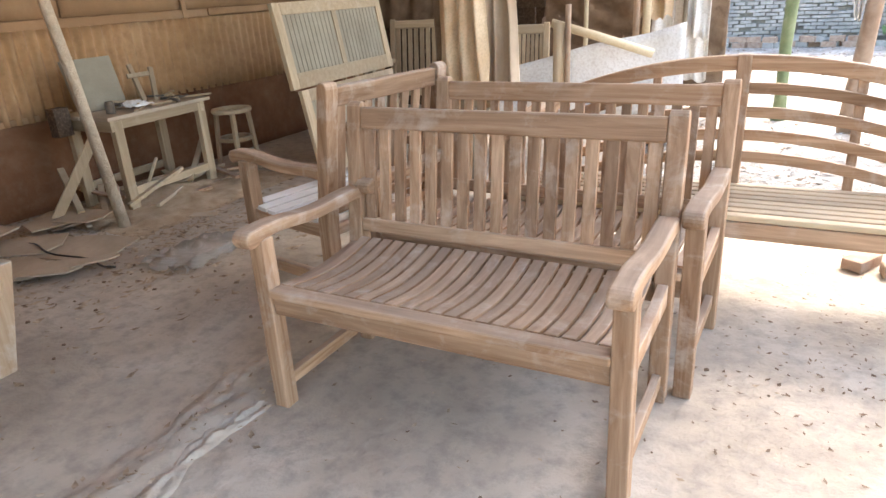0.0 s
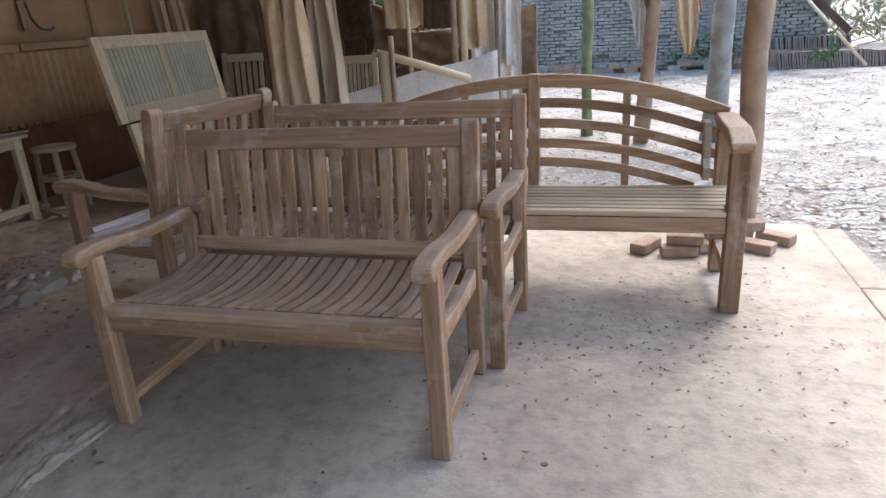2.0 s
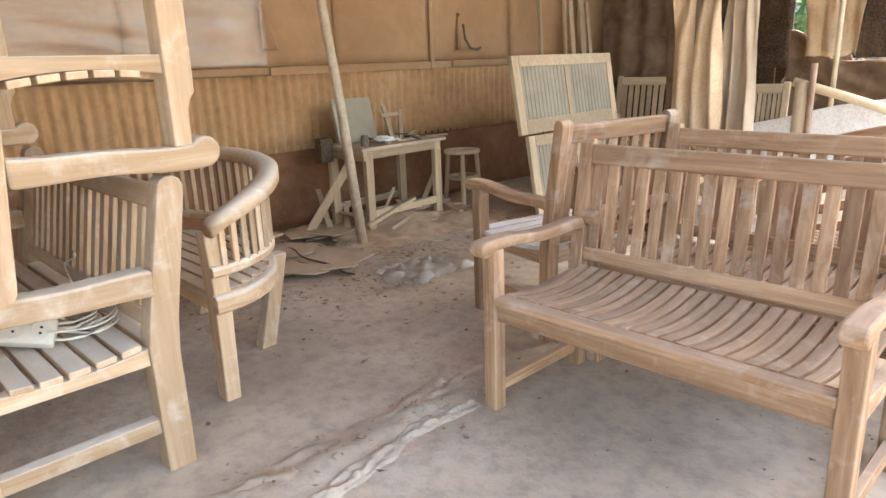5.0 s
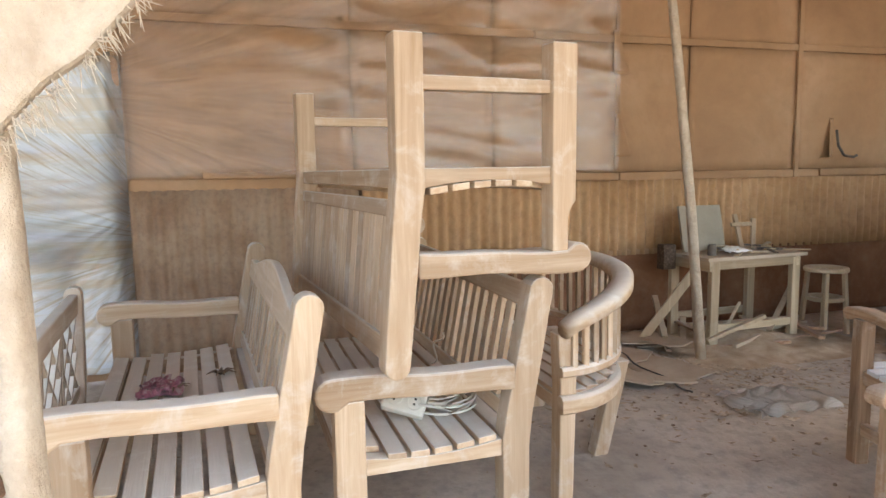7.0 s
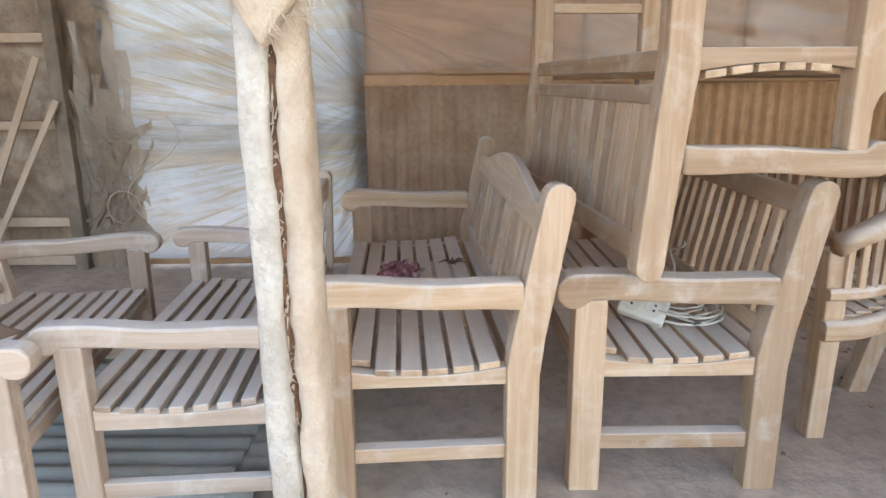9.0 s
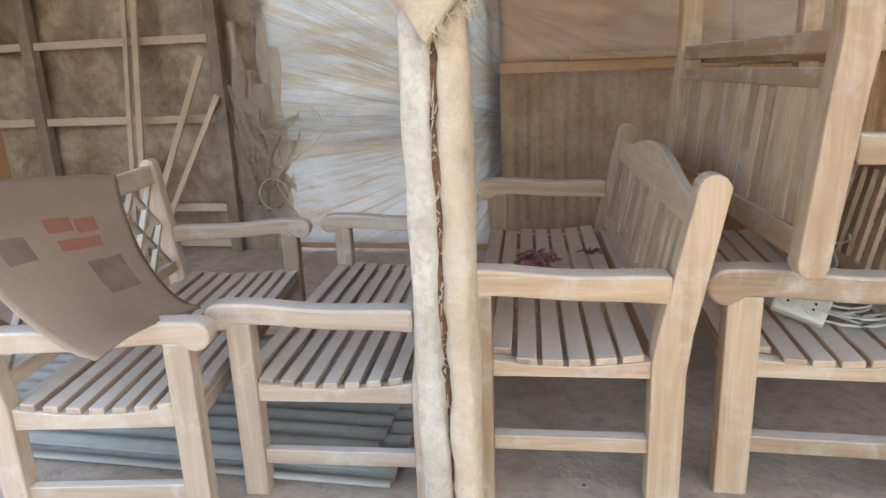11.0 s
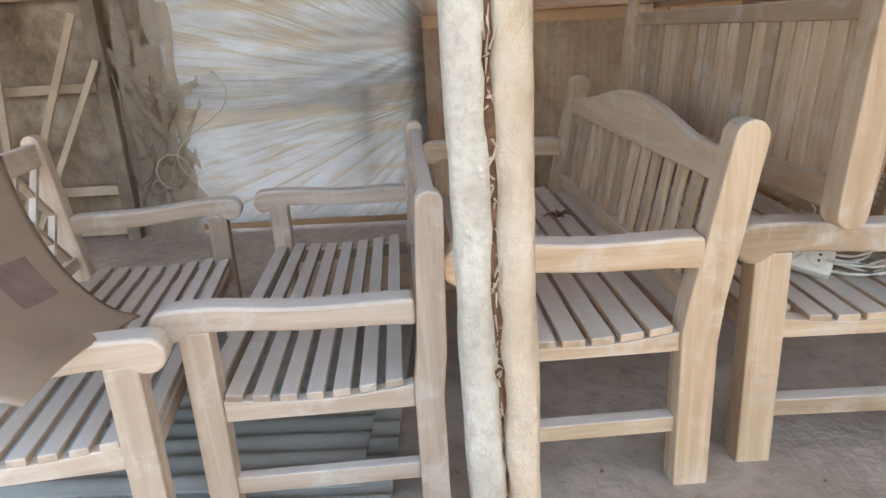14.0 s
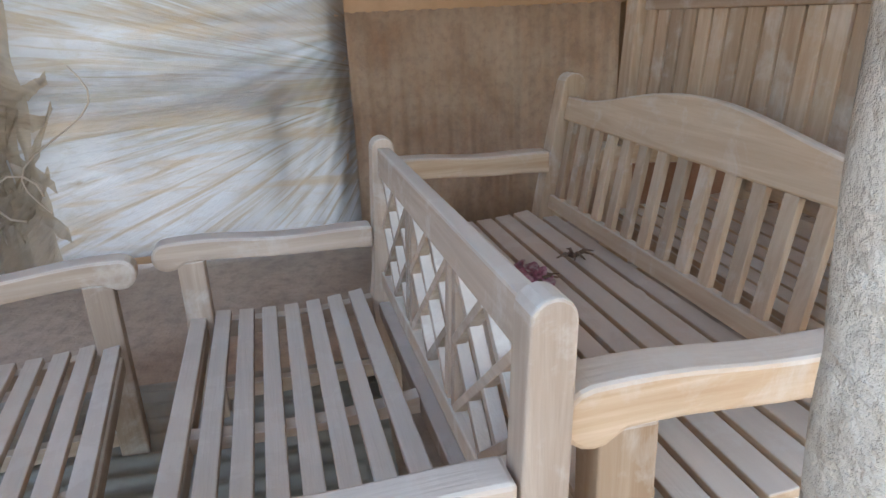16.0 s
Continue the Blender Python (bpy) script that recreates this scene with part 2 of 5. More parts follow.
def film(name, tint, clear, rough, bump, haze=0.35, stretch=(9, 9, 1), gloss=0.14, dirt=0.0):
    """Thin crumpled polythene: partly clear, partly milky, glossy creases."""
    w = Mat(name)
    vec = w.mapped((1, 1, 1), False)
    uvm = w.t.nodes.new("ShaderNodeMapping")
    uvm.inputs["Scale"].default_value = stretch
    w.link(w.coord.outputs["UV"], uvm.inputs["Vector"])
    vec2 = uvm.outputs[0]
    creases = w.noise(vec2, 1.0, 7, 0.66, 0.5)
    broad = w.noise(vec, 2.0, 4, 0.6, 0.5)
    bmp = w.node("ShaderNodeBump", Strength=bump, Distance=0.03)
    w.link(creases, bmp.inputs["Height"])
    gl = w.node("ShaderNodeBsdfGlossy", Roughness=rough)
    gl.inputs["Color"].default_value = (0.9, 0.9, 0.9, 1)
    w.link(bmp.outputs[0], gl.inputs["Normal"])
    tr = w.t.nodes.new("ShaderNodeBsdfTransparent")
    tl = w.t.nodes.new("ShaderNodeBsdfTranslucent")
    df = w.t.nodes.new("ShaderNodeBsdfDiffuse")
    col = w.ramp(broad, [(0.3, tuple(0.75 * c for c in tint)), (0.7, tint)])
    if dirt:
        um = w.t.nodes.new("ShaderNodeMapping")
        um.inputs["Scale"].default_value = (0.45 * stretch[0], 0.8 * stretch[1], 1)
        w.link(w.coord.outputs["UV"], um.inputs["Vector"])
        streak = w.noise(um.outputs[0], 1.0, 6, 0.6, 0.6)
        col = w.mix(w.math("MULTIPLY", w.ramp(streak, [(0.49, (0, 0, 0)), (0.62, (1, 1, 1))]), dirt), col, (0.33, 0.25, 0.16))
        band = w.noise(w.mapped((1, 0.5, 5.5), False), 1.3, 7, 0.6, 0.7)
        col = w.mix(w.math("MULTIPLY", w.ramp(band, [(0.50, (0, 0, 0)), (0.60, (1, 1, 1))]), dirt * 0.8), col, (0.40, 0.29, 0.175))
        smear = w.noise(w.mapped((1, 0.7, 1.6), False), 1.1, 6, 0.62, 0.4)
        col = w.mix(w.math("MULTIPLY", w.ramp(smear, [(0.50, (0, 0, 0)), (0.64, (1, 1, 1))]), dirt * 0.75), col, (0.27, 0.25, 0.235))
        blot = w.noise(w.mapped((1, 0.8, 1.5), False), 5.0, 8, 0.75, 1.0)
        col = w.mix(w.math("MULTIPLY", w.ramp(blot, [(0.52, (0, 0, 0)), (0.64, (1, 1, 1))]), dirt * 0.6), col, (0.36, 0.31, 0.24))
    w.link(col, tl.inputs["Color"])
    w.link(col, df.inputs["Color"])
    w.link(bmp.outputs[0], df.inputs["Normal"])

    def blend(f, a, b):
        n = w.t.nodes.new("ShaderNodeMixShader")
        if isinstance(f, bpy.types.NodeSocket):
            w.link(f, n.inputs[0])
        else:
            n.inputs[0].default_value = f
        w.link(a, n.inputs[1])
        w.link(b, n.inputs[2])
        return n.outputs[0]

    body = blend(haze, tl.outputs[0], df.outputs[0])
    see = w.math("MULTIPLY", w.ramp(creases, [(0.4, (1, 1, 1)), (0.7, (0.6, 0.6, 0.6))]), clear)
    out = blend(see, body, tr.outputs[0])
    out = blend(gloss, out, gl.outputs[0])
    w.link(out, w.t.nodes["Material Output"].inputs["Surface"])
    return w.m


WINDOW_FILM = film("milky_window_film", (0.50, 0.47, 0.42), 0.05, 0.11, 0.95, 0.3, (26, 1.8, 1), 0.22, 0.95)
DUST_FILM = film("dusty_clear_film", (0.50, 0.33, 0.2), 0.99, 0.16, 0.35, 0.95, (4, 1.3, 1), 0.06)
BAG_FILM = film("crumpled_bag_film", (0.62, 0.57, 0.5), 0.45, 0.2, 0.8, 0.8)

# ---------------------------------------------------------------- mesh tools


class Shape:
    """Collects vertices and faces of one mesh."""

    def __init__(self):
        self.v, self.f = [], []

    def add(self, verts, faces):
        n = len(self.v)
        self.v += [tuple(p) for p in verts]
        self.f += [tuple(i + n for i in q) for q in faces]
        return self

    def box(self, a, b, m=None):
        (x0, y0, z0), (x1, y1, z1) = a, b
        pts = [Vector(p) for p in ((x0, y0, z0), (x1, y0, z0), (x1, y1, z0), (x0, y1, z0), (x0, y0, z1), (x1, y0, z1), (x1, y1, z1), (x0, y1, z1))]
        if m:
            pts = [m @ p for p in pts]
        return self.add(pts, [(3, 2, 1, 0), (4, 5, 6, 7), (0, 1, 5, 4), (1, 2, 6, 5), (2, 3, 7, 6), (3, 0, 4, 7)])

    def beam(self, p, q, w, h, up=(0, 0, 1)):
        p, q = Vector(p), Vector(q)
        d = (q - p)
        u = d.normalized()
        s = u.cross(Vector(up))
        s = s.normalized() if s.length > 1e-4 else Vector((1, 0, 0))
        t = s.cross(u)
        m = Matrix((u, s, t)).transposed().to_4x4()
        m.translation = p
        return self.box((0, -w / 2, -h / 2), (d.length, w / 2, h / 2), m)

    def prism(self, outline, a, b, axis="x"):
        """A flat outline pulled along an axis from a to b."""
        n = len(outline)

        def put(p, c):
            return {"x": (c, p[0], p[1]), "y": (p[0], c, p[1]), "z": (p[0], p[1], c)}[axis]

        pts = [put(p, a) for p in outline] + [put(p, b) for p in outline]
        return self.add(pts, [tuple(range(n - 1, -1, -1)), tuple(range(n, 2 * n))] + [(i, (i + 1) % n, n + (i + 1) % n, n + i) for i in range(n)])

    def strip(self, rings, closed=True, caps=True):
        """Skins rings of equal length."""
        n = len(rings[0])
        pts = [p for r in rings for p in r]
        faces = []
        for k in range(len(rings) - 1):
            for i in range(n if closed else n - 1):
                j = (i + 1) % n
                faces.append((k * n + i, k * n + j, (k + 1) * n + j, (k + 1) * n + i))
        if caps and closed:
            faces += [tuple(range(n - 1, -1, -1)), tuple(range((len(rings) - 1) * n, len(rings) * n))]
        return self.add(pts, faces)

    def tube(self, path, radii, sides=10, wobble=0.0, seed=0.0):
        rings = []
        path = [Vector(p) for p in path]
        for k, p in enumerate(path):
            d = (path[min(k + 1, len(path) - 1)] - path[max(k - 1, 0)]).normalized()
            s = d.cross(Vector((0.13, 0.98, 0.05)))
            s = s.normalized() if s.length > 0.05 else d.cross(Vector((1, 0, 0))).normalized()
            t = s.cross(d)
            r = radii[k] if isinstance(radii, (list, tuple)) else radii
            ring = []
            for i in range(sides):
                a = 2 * math.pi * i / sides
                rr = r * (1 + wobble * noise.noise(Vector((math.cos(a) + seed, math.sin(a), k * 0.45 + seed))))
                ring.append(p + rr * (math.cos(a) * s + math.sin(a) * t))
            rings.append(ring)
        return self.strip(rings)

    def sheet(self, f, nu, nv, thick=0.0):
        """A surface f(u, v), with u and v from 0 to 1."""
        pts = [f(i / nu, j / nv) for j in range(nv + 1) for i in range(nu + 1)]
        faces = [(j * (nu + 1) + i, j * (nu + 1) + i + 1, (j + 1) * (nu + 1) + i + 1, (j + 1) * (nu + 1) + i) for j in range(nv) for i in range(nu)]
        return self.add(pts, faces)

    def mesh(self, name, mat, smooth=False):
        me = bpy.data.meshes.new(name)
        me.from_pydata(self.v, [], self.f)
        me.materials.append(mat)
        bm = bmesh.new()
        bm.from_mesh(me)
        bmesh.ops.recalc_face_normals(bm, faces=bm.faces)
        bm.to_mesh(me)
        bm.free()
        if smooth:
            me.polygons.foreach_set("use_smooth", [True] * len(me.polygons))
        me.update()
        return me


def part(name, shape, mat, parent=None, bevel=0.0, smooth=False, thick=0.0, label=""):
    ob = new(name, shape.mesh(name, mat, smooth))
    if thick:
        s = ob.modifiers.new("solid", "SOLIDIFY")
        s.thickness, s.offset = thick, 0
    if bevel:
        b = ob.modifiers.new("bevel", "BEVEL")
        b.width, b.segments, b.limit_method, b.angle_limit = bevel, 2, "ANGLE", radians(40)
    if parent:
        ob.parent = parent
    if label:
        ob["label"] = label
    return ob


def thing(name, label, category, m=None, group=""):
    ob = new(name)
    ob.empty_display_size = 0.1
    if m:
        ob.matrix_world = m
    return tagged(ob, label, category, group)


def structure(name, shape, mat, label="", category="", smooth=False, thick=0.0, bevel=0.0):
    return tagged(part(name, shape, mat, None, bevel, smooth, thick), label or name.replace("_", " "), category or "structure", "", "structure")


def nz(x, y, z=0.0):
    return noise.noise(Vector((x, y, z)))


# ---------------------------------------------------------------- large structure
WALL_X = -3.05


def floor_height(x, y):
    h = 0.006 * nz(x * 1.3, y * 1.3) + 0.004 * nz(x * 5, y * 5, 3)
    d = abs(x + 0.14 + 0.04 * nz(y * 2, 1.0))
    if y < 0.35:
        h += 0.04 * math.exp(-(d / 0.05) ** 2) * (0.6 + 0.8 * nz(x * 9, y * 9, 5)) * max(0.0, min(1.0, (0.35 - y) * 4)) * max(0.0, min(1.0, (y + 1.0) * 3))
    return h


fl = Shape()
nx, ny = 120, 150
fl.sheet(lambda u, v: (WALL_X + (2.65 - WALL_X) * u, -6.2 + 8.6 * v, floor_height(WALL_X + (2.65 - WALL_X) * u, -6.2 + 8.6 * v)), nx, ny)
fl.sheet(lambda u, v: (WALL_X + 3.4 * u, 2.4 + 3.6 * v, floor_height(WALL_X + 3.4 * u, 2.4 + 3.6 * v)), 50, 50)
fl.box((2.63, -6.2, -0.12), (2.65, 2.4, -0.006))
fl.box((WALL_X, 2.38, -0.12), (2.65, 2.4, -0.006))
floor = structure("floor", fl, FLOOR, "trodden earth floor covered in pale sawdust", "floor", True)

kerb = Shape()
for k in range(9):
    y0 = -5.4 + k * 0.86
    kerb.box((2.651, y0, -0.1), (2.80, y0 + 0.85, 0.004 + 0.006 * nz(k, 2.2)))
structure("kerb", kerb, FLOOR, "dusty concrete edging strip along the floor", "kerb", False, 0, 0.01)

rd = Shape()
for x0, w0, y0, y1 in ((-0.17, 0.16, -1.15, 0.32), (-0.01, 0.09, -0.95, 0.05)):
    rd.sheet(lambda u, v: (x0 + 0.05 * nz(v * 2.2, x0 * 9) - 0.05 * v + (u - 0.5) * w0 * (1 + 0.6 * nz(v * 9, 3 + x0)), y0 + (y1 - y0) * v, -0.003 + 0.02 * math.sin(math.pi * u) ** 0.7 * (0.7 + 0.8 * nz(v * 17, u * 3.5, x0) + 0.4 * nz(v * 50, u * 8, x0)) * min(1.0, 8 * v, 8 * (1 - v))), 14, 150)
structure("ridge", rd, FLOOR, "broken low ridge of packed sawdust in the floor", "ridge", True)

gr = Shape()


def ground_height(x, y):
    return -0.05 + 0.05 * nz(x * 0.5, y * 0.5, 9) + 0.02 * nz(x * 3, y * 3, 4) + 0.02 * max(0.0, y - 4) * 0.3


def ground_point(u, v):
    x, y = -14 + 34 * u, -14 + 34 * v
    inside = -3.1 < x < 2.7 and -6.3 < y < 2.45 or -3.1 < x < 0.4 and 2.3 < y < 6.1
    return (x, y, -0.2 if inside else ground_height(x, y))


gr.sheet(ground_point, 130, 130)
for a, b in (((-900, -900), (900, -14)), ((-900, 20), (900, 900)), ((-900, -14), (-14, 20)), ((20, -14), (900, 20))):
    gr.add([(a[0], a[1], -0.06), (b[0], a[1], -0.06), (b[0], b[1], -0.06), (a[0], b[1], -0.06)], [(0, 1, 2, 3)])
structure("ground", gr, LITTER, "bare yard earth strewn with leaf litter", "ground", True)

# back wall: boards above, corrugated sheet in the middle, red sheet below; with an opening covered by film
WIN = (-3.98, -2.44, 0.07, 1.95)
bw = Shape()
for y0, y1, z0, z1 in ((WIN[1], 6.0, 0.0, 2.75), (WIN[0], WIN[1], WIN[3], 2.75), (WIN[0], WIN[1], -0.05, WIN[2]), (-6.2, WIN[0], -0.05, 0.04), (-6.2, WIN[0], 2.3, 2.75)):
    bw.box((WALL_X - 0.09, y0, z0), (WALL_X - 0.02, y1, z1))
wall_back = structure("wall_back", bw, PAPER, "brown dusty board wall of the workshop", "wall")


def corrugated(y0, y1, z0, z1, x, amp, pitch, sag=0.0):
    s = Shape()
    n = int((y1 - y0) / pitch * 8)

    def f(u, v):
        y = y0 + (y1 - y0) * u
        return (x + amp * math.sin(2 * math.pi * y / pitch) + 0.008 * nz(y * 1.7, v * 2), y, z0 + (z1 - z0) * v + (sag * nz(y * 1.1, 7.0) if v > 0.5 else 0))

    s.sheet(f, n, 4)
    return s


structure("corrugated_panel", corrugated(-0.95, 4.6, 0.6, 1.17, WALL_X + 0.02, 0.018, 0.08, 0.03), TIN, "brown dusty corrugated sheet fixed to the wall", "wall panel", True, 0.003)
structure("corrugated_panel", corrugated(-2.38, -0.97, 0.02, 1.17, WALL_X + 0.014, 0.010, 0.08), GREYTIN, "grey-brown dusty corrugated sheet fixed to the wall", "wall panel", True, 0.003)
red = Shape()
red.sheet(lambda u, v: (WALL_X + 0.006 + 0.012 * nz(u * 9, v * 3, 2), -0.95 + 5.9 * u, 0.62 * v), 60, 8)
structure("lower_sheet", red, RUST, "rusty red-brown flat sheet low on the wall", "wall panel", True, 0.004)


# boards of the upper wall, each slightly bowed, with gaps between
def board(y0, y1, z0, z1, k):
    s = Shape()

    def f(u, v):
        bow = 0.016 * math.sin(math.pi * u) * math.sin(math.pi * v)
        return (WALL_X - 0.008 + bow + 0.010 * nz(u * 2.3 + k * 3, v * 2.1, k) + 0.004 * nz(u * 8, v * 8, k), y0 + (y1 - y0) * u + 0.012 * nz(v * 3, k), z0 + (z1 - z0) * v + 0.008 * nz(u * 3, k, 4))

    s.sheet(f, 14, 12)
    return s


seams = [-2.38, -1.0, 0.0, 0.98, 1.62, 2.66, 3.75, 4.9, 5.95]
k = 0
for y0, y1 in zip(seams, seams[1:]):
    for z0, z1 in ((1.235, 2.19), (2.235, 2.74)):
        part("panel", board(y0 + 0.006, y1 - 0.006, z0, z1, k), PAPER, wall_back, 0, True, 0.004)
        k += 1

tr = Shape()
for y0, y1, z, h in ((-2.4, -0.95, 1.20, 0.07), (-0.93, 1.0, 1.205, 0.055), (1.02, 2.9, 1.20, 0.06), (2.92, 4.95, 1.205, 0.055), (-2.42, 0.3, 2.215, 0.05), (0.32, 5.0, 2.21, 0.05)):
    tr.box((WALL_X - 0.005, y0, z - h / 2), (WALL_X + 0.012, y1, z + h / 2))
for y in (2.66, -2.41):
    tr.box((WALL_X - 0.005, y - 0.02, 0.9 if y > 0 else 0.0), (WALL_X + 0.02, y + 0.02, 2.7))
tr.box((WALL_X + 0.03, -1.95, 1.235), (WALL_X + 0.045, -0.9, 1.275))
tr.box((WALL_X - 0.003, 0.2, 0.60), (WALL_X + 0.02, 1.9, 0.64))
structure("trim", tr, PAPER, "dusty brown wooden battens nailed along the wall", "trim", False, 0, 0.004)

# torn corners of the board
for y, z, sgn in ((0.93, 1.95, 1), (3.05, 1.33, -1), (0.95, 1.35, 1)):
    s = Shape()
    s.sheet(lambda u, v: (WALL_X + 0.015 + 0.07 * u * (1 - v) + 0.01 * nz(u * 3, v * 3, y), y + sgn * (0.02 + 0.10 * u * (1 - 0.6 * v)), z + 0.32 * v), 6, 8)
    structure("trim", s, PAPER, "torn curling flap of brown board", "trim", True, 0.003)

# film over the opening and over the upper wall
flm = Shape()


def film_point(u, v):
    y = WIN[0] - 0.06 + (WIN[1] - WIN[0] + 0.12) * u
    z = WIN[2] - 0.02 + (WIN[3] - WIN[2] + 0.04) * v
    r = math.hypot(1 - u, 0.62 - v)
    fold = 0.014 * math.sin(46 * math.atan2(v - 0.55, 1.08 - u) + 3 * nz(u * 3, v * 3)) * min(1.0, r * 2) * max(0.0, 1.1 - r)
    return (WALL_X + 0.03 + fold + 0.03 * nz(u * 2.2, v * 6, 3) + 0.012 * nz(u * 6, v * 24, 5), y, z)


flm.sheet(film_point, 150, 170)
window_film = structure("window_1", flm, WINDOW_FILM, "milky crumpled plastic film stretched over an opening", "window", True)
window_film.visible_shadow = False
wf = Shape()
for z, h in ((0.92, 0.035), (0.80, 0.02), (1.42, 0.03)):
    wf.box((WALL_X - 0.07, WIN[0], z - h / 2), (WALL_X - 0.03, WIN[1], z + h / 2))
wf.box((WALL_X - 0.08, WIN[0] - 0.05, 0.0), (WALL_X + 0.0, WIN[0] + 0.02, 2.0))
wf.box((WALL_X - 0.08, WIN[1] - 0.03, 0.0), (WALL_X + 0.0, WIN[1] + 0.02, 2.0))
wf.box((WALL_X - 0.075, -2.78, 0.3), (WALL_X - 0.03, -2.72, 0.95))
structure("window_frame", wf, GREYWOOD, "rough wooden battens behind the plastic film", "window frame", False, 0, 0.004)

up = Shape()
up.sheet(lambda u, v: (WALL_X + 0.055 + 0.03 * nz(u * 4, v * 3, 8) + 0.014 * nz(u * 11 + v * 8, v * 9 - u * 4, 2), -2.42 + 3.4 * u, 1.25 + 1.25 * v), 80, 40)
up_film = structure("wall_film", up, DUST_FILM, "clear crumpled dusty plastic sheet over the wall", "plastic sheet", True)

lf = Shape()
lf.sheet(lambda u, v: (WALL_X - 0.0 + 0.05 * nz(u * 5, v * 5, 1) + 0.02 * nz(u * 14, v * 14, 6), -6.2 + 2.25 * u, 0.0 + 2.3 * v), 50, 50)
structure("wall_film", lf, DIRTYFILM, "brown dusty plastic sheet behind wooden battens", "plastic sheet", True)



def fan_uv(ob, y0, z0):
    """Texture space of a stretched film: the angle and the distance from the corner it is pulled from."""
    me = ob.data
    uv = me.uv_layers.new(name="fan")
    for lp in me.loops:
        p = me.vertices[lp.vertex_index].co
        uv.data[lp.index].uv = (math.atan2(p.z - z0, abs(p.y - y0) + 0.12) * 3.0, math.hypot(p.y - y0, p.z - z0))


fan_uv(window_film, WIN[1] + 0.25, 0.85)
fan_uv(up_film, -2.75, 1.75)
for o in scene.objects:
    if o.name.startswith("wall_film") and o is not up_film:
        fan_uv(o, -4.0, 0.6)

# closing walls and unseen roof, its eaves set to shade the floor
# Side wall is out of view, added to close off light from -y
s = Shape().box((WALL_X - 0.09, -6.3, 0), (0.2, -6.2, 2.75))
structure("wall_side", s, PAPER, "unseen brown board wall added to close the side", "wall")
s = Shape()
for i in range(16):
    x0 = WALL_X + i * 0.128
    s.box((x0, 5.55 + 0.012 * (i % 2), 0.0), (x0 + 0.122, 5.58 + 0.012 * (i % 2), 1.95 + 0.03 * nz(i, 1.1)))
s.box((WALL_X, 5.6, 1.9), (-1.0, 5.66, 2.75))
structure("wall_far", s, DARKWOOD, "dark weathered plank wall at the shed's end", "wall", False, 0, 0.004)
s = Shape()
s.sheet(lambda u, v: (-3.4 + 3.9 * u, -6.4 + 12.4 * v, 2.80 + 0.02 * math.sin(80 * v) + 0.16 * u), 12, 400)
s.sheet(lambda u, v: (0.5 + 2.45 * u, -3.4 + 6.6 * v, 2.965 + 0.02 * math.sin(80 * v) + 0.09 * u), 8, 300)
structure("ceiling", s, CEIL, "unseen corrugated roof, eaves set to shade the floor", "ceiling", True, 0.02)

# ---------------------------------------------------------------- benches


def arc(cx, cz, r, a0, a1, n):
    return [(cx + r * math.cos(radians(a0 + (a1 - a0) * i / n)), cz + r * math.sin(radians(a0 + (a1 - a0) * i / n))) for i in range(n + 1)]


def arm_outline(back, top, thick, nose, wave):
    """Side view of an armrest (depth, height): rounded nose in front, gentle dip, level at the back post."""
    r = thick * 0.62
    upper, lower = [], []
    n = 12
    for i in range(n + 1):
        u = i / n
        y = -nose + r + (back + nose - r) * u
        z = top + wave * math.sin(2 * math.pi * min(1.0, u * 1.1) + 0.5) * (1 - u) ** 0.5 - 0.012 * u
        upper.append((y, z))
        lower.append((y, z - thick * (1.0 - 0.12 * math.sin(math.pi * u))))
    cy, cz = upper[0][0], upper[0][1] - r
    nose_pts = arc(cy, cz, r, 95, 290, 9)
    return upper[::-1] + nose_pts + [p for p in lower if p[0] > cy + r * 0.6]


def dish(u, front, dip):
    """Height of the dished seat from front (0) to back (1)."""
    return front - dip * math.sin(math.pi * min(1.0, u * 0.95)) + 0.006 * u


